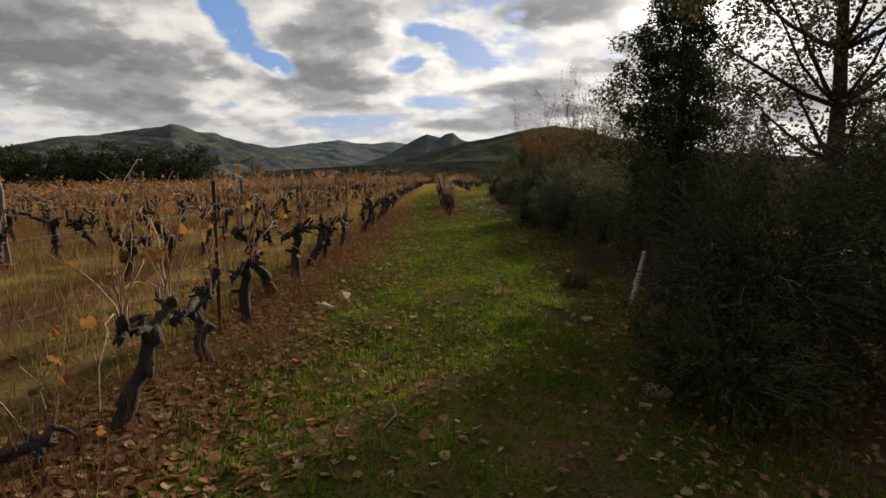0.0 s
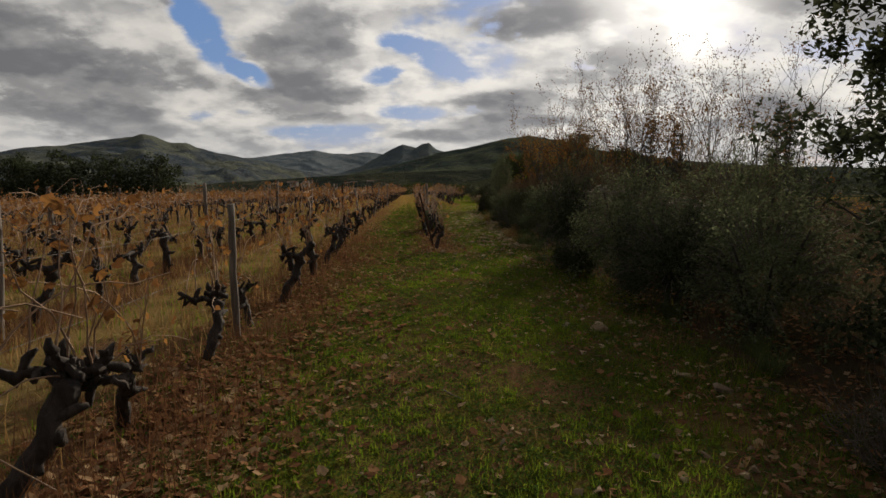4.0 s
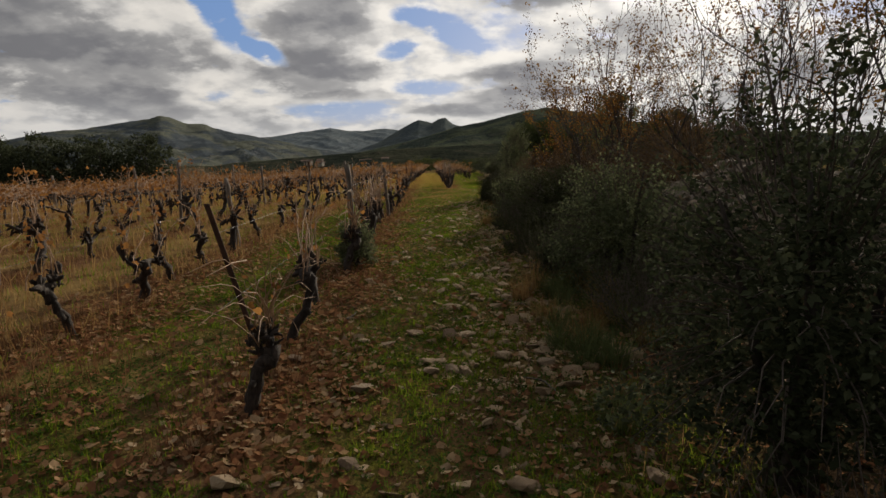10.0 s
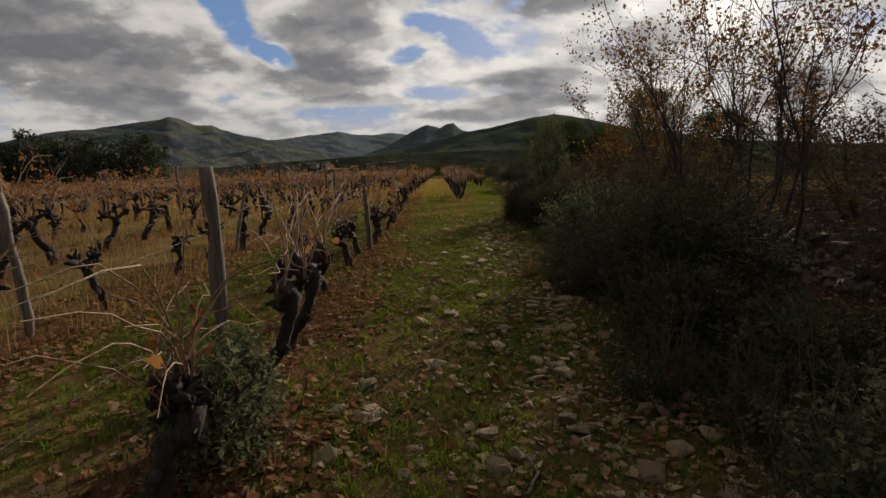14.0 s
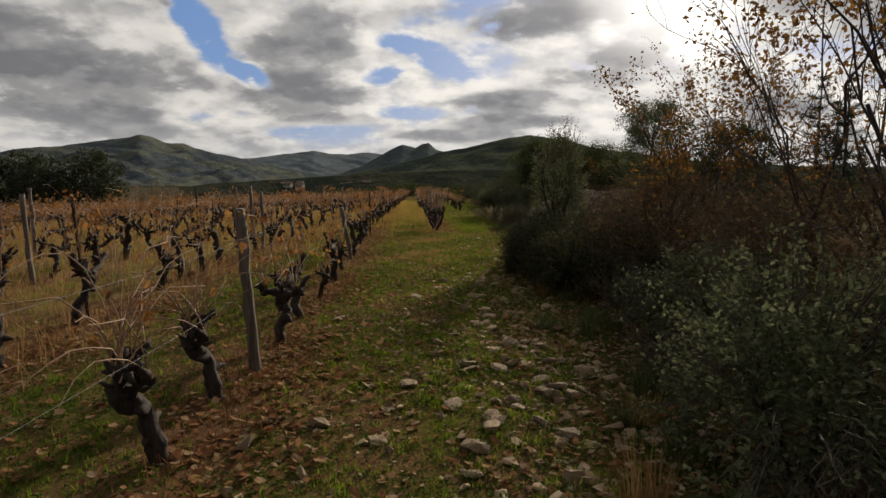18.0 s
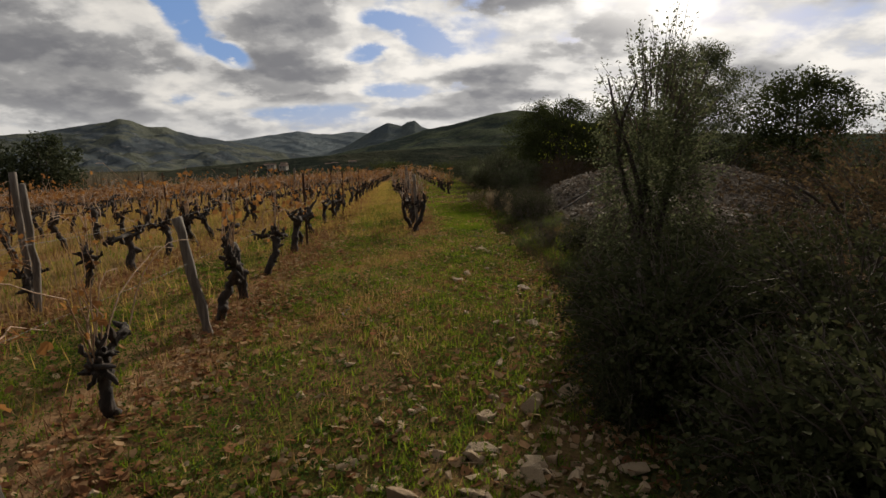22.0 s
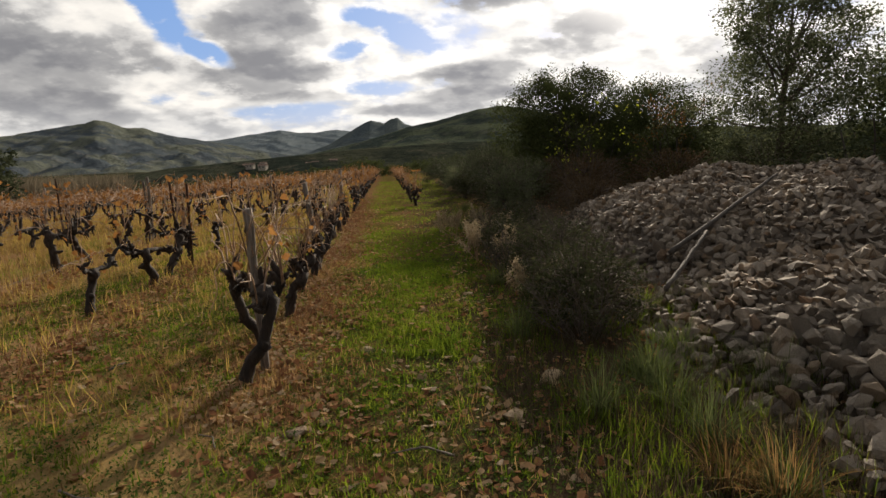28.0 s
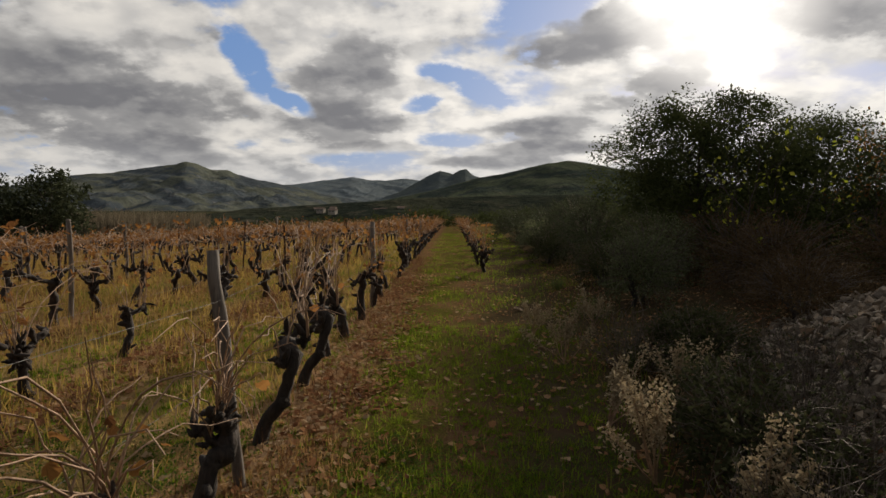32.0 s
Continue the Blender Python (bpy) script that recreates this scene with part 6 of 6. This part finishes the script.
def brush_pile(x, y, wide, high, n, seed):
    """Cut branches thrown in a heap."""
    global rng
    rng = np.random.default_rng(seed)
    base = new("brush_pile")
    base.location = (x, y, float(ground_z(x, y)))
    tagged(base, "heap of dead cut branches beside the stones", "brush pile")
    for k in range(n):
        c = rng.normal(size=3) * (wide * 0.45, wide * 0.45, 0)
        c[2] = high * rng.random() * math.exp(-(c[0] ** 2 + c[1] ** 2) / wide ** 2) + 0.03
        d = rng.normal(size=3) * (1, 1, 0.28)
        d *= rng.uniform(0.3, 0.75) / np.linalg.norm(d)
        t = np.linspace(-0.5, 0.5, 6)[:, None]
        pts = c + d * t + 0.04 * rng.normal(size=(1, 3)) * np.sin(t * 3) + 0.012 * rng.normal(size=(6, 3))
        pts[:, 2] = np.maximum(pts[:, 2], 0.01)
        g = Geo().tube(pts, np.linspace(0.013, 0.005, 6) * rng.uniform(0.6, 1.5), 5, 0.12)
        for q in range(2):
            f = pts[rng.integers(1, 6)]
            w = d * 0.3 + rng.normal(size=3) * 0.12
            g.tube([f, f + w * 0.5 + (0, 0, 0.02), f + w], [0.005, 0.004, 0.002], 3, 0, False)
        part("branch", g.mesh("branch", M_log), base)


for k, (bx, by, bw, bh, bn) in enumerate([(2.75, 7.3, 0.7, 0.35, 34), (3.1, 6.2, 0.8, 0.5, 34), (4.0, 33.0, 0.9, 0.7, 30), (4.2, 36.0, 0.9, 0.8, 30)]):
    brush_pile(bx, by, bw, bh, bn, 1900 + k)


def tussock(x, y, h, n, mat, label, seed):
    """A clump of long grass that bends over."""
    global rng
    rng = np.random.default_rng(seed)
    a, q = rng.uniform(0, 6.3, n), 0.10 * np.sqrt(rng.random(n))
    p = np.stack([np.cos(a) * q, np.sin(a) * q, np.zeros(n)], 1)
    way = np.stack([np.cos(a), np.sin(a)], 1) + rng.normal(size=(n, 2)) * 0.5
    l = h * rng.uniform(0.5, 1.15, n)
    bend = rng.uniform(0.15, 0.9, n)
    t = np.linspace(0, 1, 4)
    side = np.stack([-way[:, 1], way[:, 0]], 1) / (np.linalg.norm(way, axis=1)[:, None] + 1e-9)
    V = np.zeros((n, 7, 3))
    for k in range(4):
        c = p[:, :2] + way * (l * bend * t[k] ** 1.7)[:, None]
        z = l * (t[k] - 0.55 * bend * t[k] ** 2.4)
        w = 0.0035 * (1 - t[k] * 0.9)
        if k < 3:
            V[:, 2 * k, :2], V[:, 2 * k + 1, :2] = c - side * w, c + side * w
            V[:, 2 * k, 2] = V[:, 2 * k + 1, 2] = z
        else:
            V[:, 6, :2], V[:, 6, 2] = c, z
    o = (np.arange(n) * 7)[:, None]
    Q = np.concatenate([np.array([[0, 1, 3, 2]]) + o, np.array([[2, 3, 5, 4]]) + o])
    ob = new("grass_tussock", Geo().put(V, np.array([[4, 5, 6]]) + o, Q).mesh("grass_tussock", mat, False))
    ob.location = (x, y, float(ground_z(x, y)) - 0.01)
    tagged(ob, label, "grass", "tussocks along the hedge")


tr = np.random.default_rng(64)
for k in range(130):
    y = tr.choice([tr.uniform(19.5, 22), tr.uniform(27, 36), tr.uniform(36, 46), tr.uniform(5, 60)])
    x = float(HEDGE_EDGE(y)) + 0.25 + tr.normal() * 0.35 + (0.4 if 38 < y < 46 else 0)
    dry = tr.random() < 0.3
    tussock(x, y, tr.uniform(0.22, 0.42), 150, M_straw if dry else M_sedge, "dry straw-coloured grass tussock by the hedge" if dry else "grey-green grass tussock by the hedge", 2000 + k)
tussock(0.46, 6.75, 0.16, 60, M_straw, "dry straw-coloured grass tuft on the track", 2250)
for k, (lx, ly, lh) in enumerate([(0.46, 6.75, 0.5), (0.5, 6.95, 0.42), (0.3, 6.9, 0.36)]):
    dead_branch([(lx, ly, 0.0), (lx + 0.01, ly + 0.02, lh * 0.5), (lx - 0.03, ly, lh)], 0.0035, M_pale, "thin dry weed stalk standing on the track", 2260 + k, "weed_stalk")


def broom(x, y, h, wide, n, seed):
    """A dark shrub of upright shoots set with short needles."""
    global rng
    rng = np.random.default_rng(seed)
    base = new("broom_shrub")
    base.location = (x, y, float(ground_z(x, y)) - 0.02)
    tagged(base, "dark green shrub of upright needled shoots at the hedge foot", "shrub")
    g, lp = Geo(), []
    for k in range(n):
        a, q = rng.uniform(0, 6.3), wide * np.sqrt(rng.random())
        s = np.array([math.cos(a) * q * 0.3, math.sin(a) * q * 0.3, 0])
        e = np.array([math.cos(a) * q * 1.3, math.sin(a) * q * 1.3, h * rng.uniform(0.35, 1.05) * (1 - 0.45 * (q / wide) ** 2)])
        t = np.linspace(0, 1, 5)[:, None]
        bow = rng.normal(size=(1, 3)) * 0.06
        p = s + (e - s) * t + bow * np.sin(t * np.pi) + 0.015 * rng.normal(size=(5, 3)) * t
        g.tube(p, np.linspace(0.004, 0.0015, 5), 3, 0, False)
        u = rng.uniform(0.1, 1.03, 90)[:, None]
        lp.append(s + (e - s) * u + bow * np.sin(u * np.pi) + rng.normal(size=(90, 3)) * 0.018 * (1.25 - u))
    part("shootwork", g.mesh("shootwork", M_twig), base, "", "stuff")
    part("needles", leaves(Geo(), np.concatenate(lp), 0.036, 0.4, TLEAF, 0.3).mesh("needles", M_heath, False), base, "", "stuff")


for k, (bx, by, bh, bw) in enumerate([(2.2, 22.9, 0.95, 0.35), (2.45, 23.8, 0.75, 0.4), (2.0, 24.4, 0.7, 0.3), (2.3, 25.4, 1.0, 0.4), (2.6, 20.9, 0.8, 0.4), (2.05, 35.3, 0.5, 0.16), (2.7, 26.1, 1.2, 0.45), (2.35, 33.9, 0.7, 0.35),
                                          (2.5, 35.6, 0.8, 0.4), (1.55, 7.3, 0.3, 0.2), (2.05, 27.2, 0.5, 0.3), (2.9, 31.5, 0.9, 0.4)]):
    broom(bx, by, bh, bw, 70, 2300 + k)
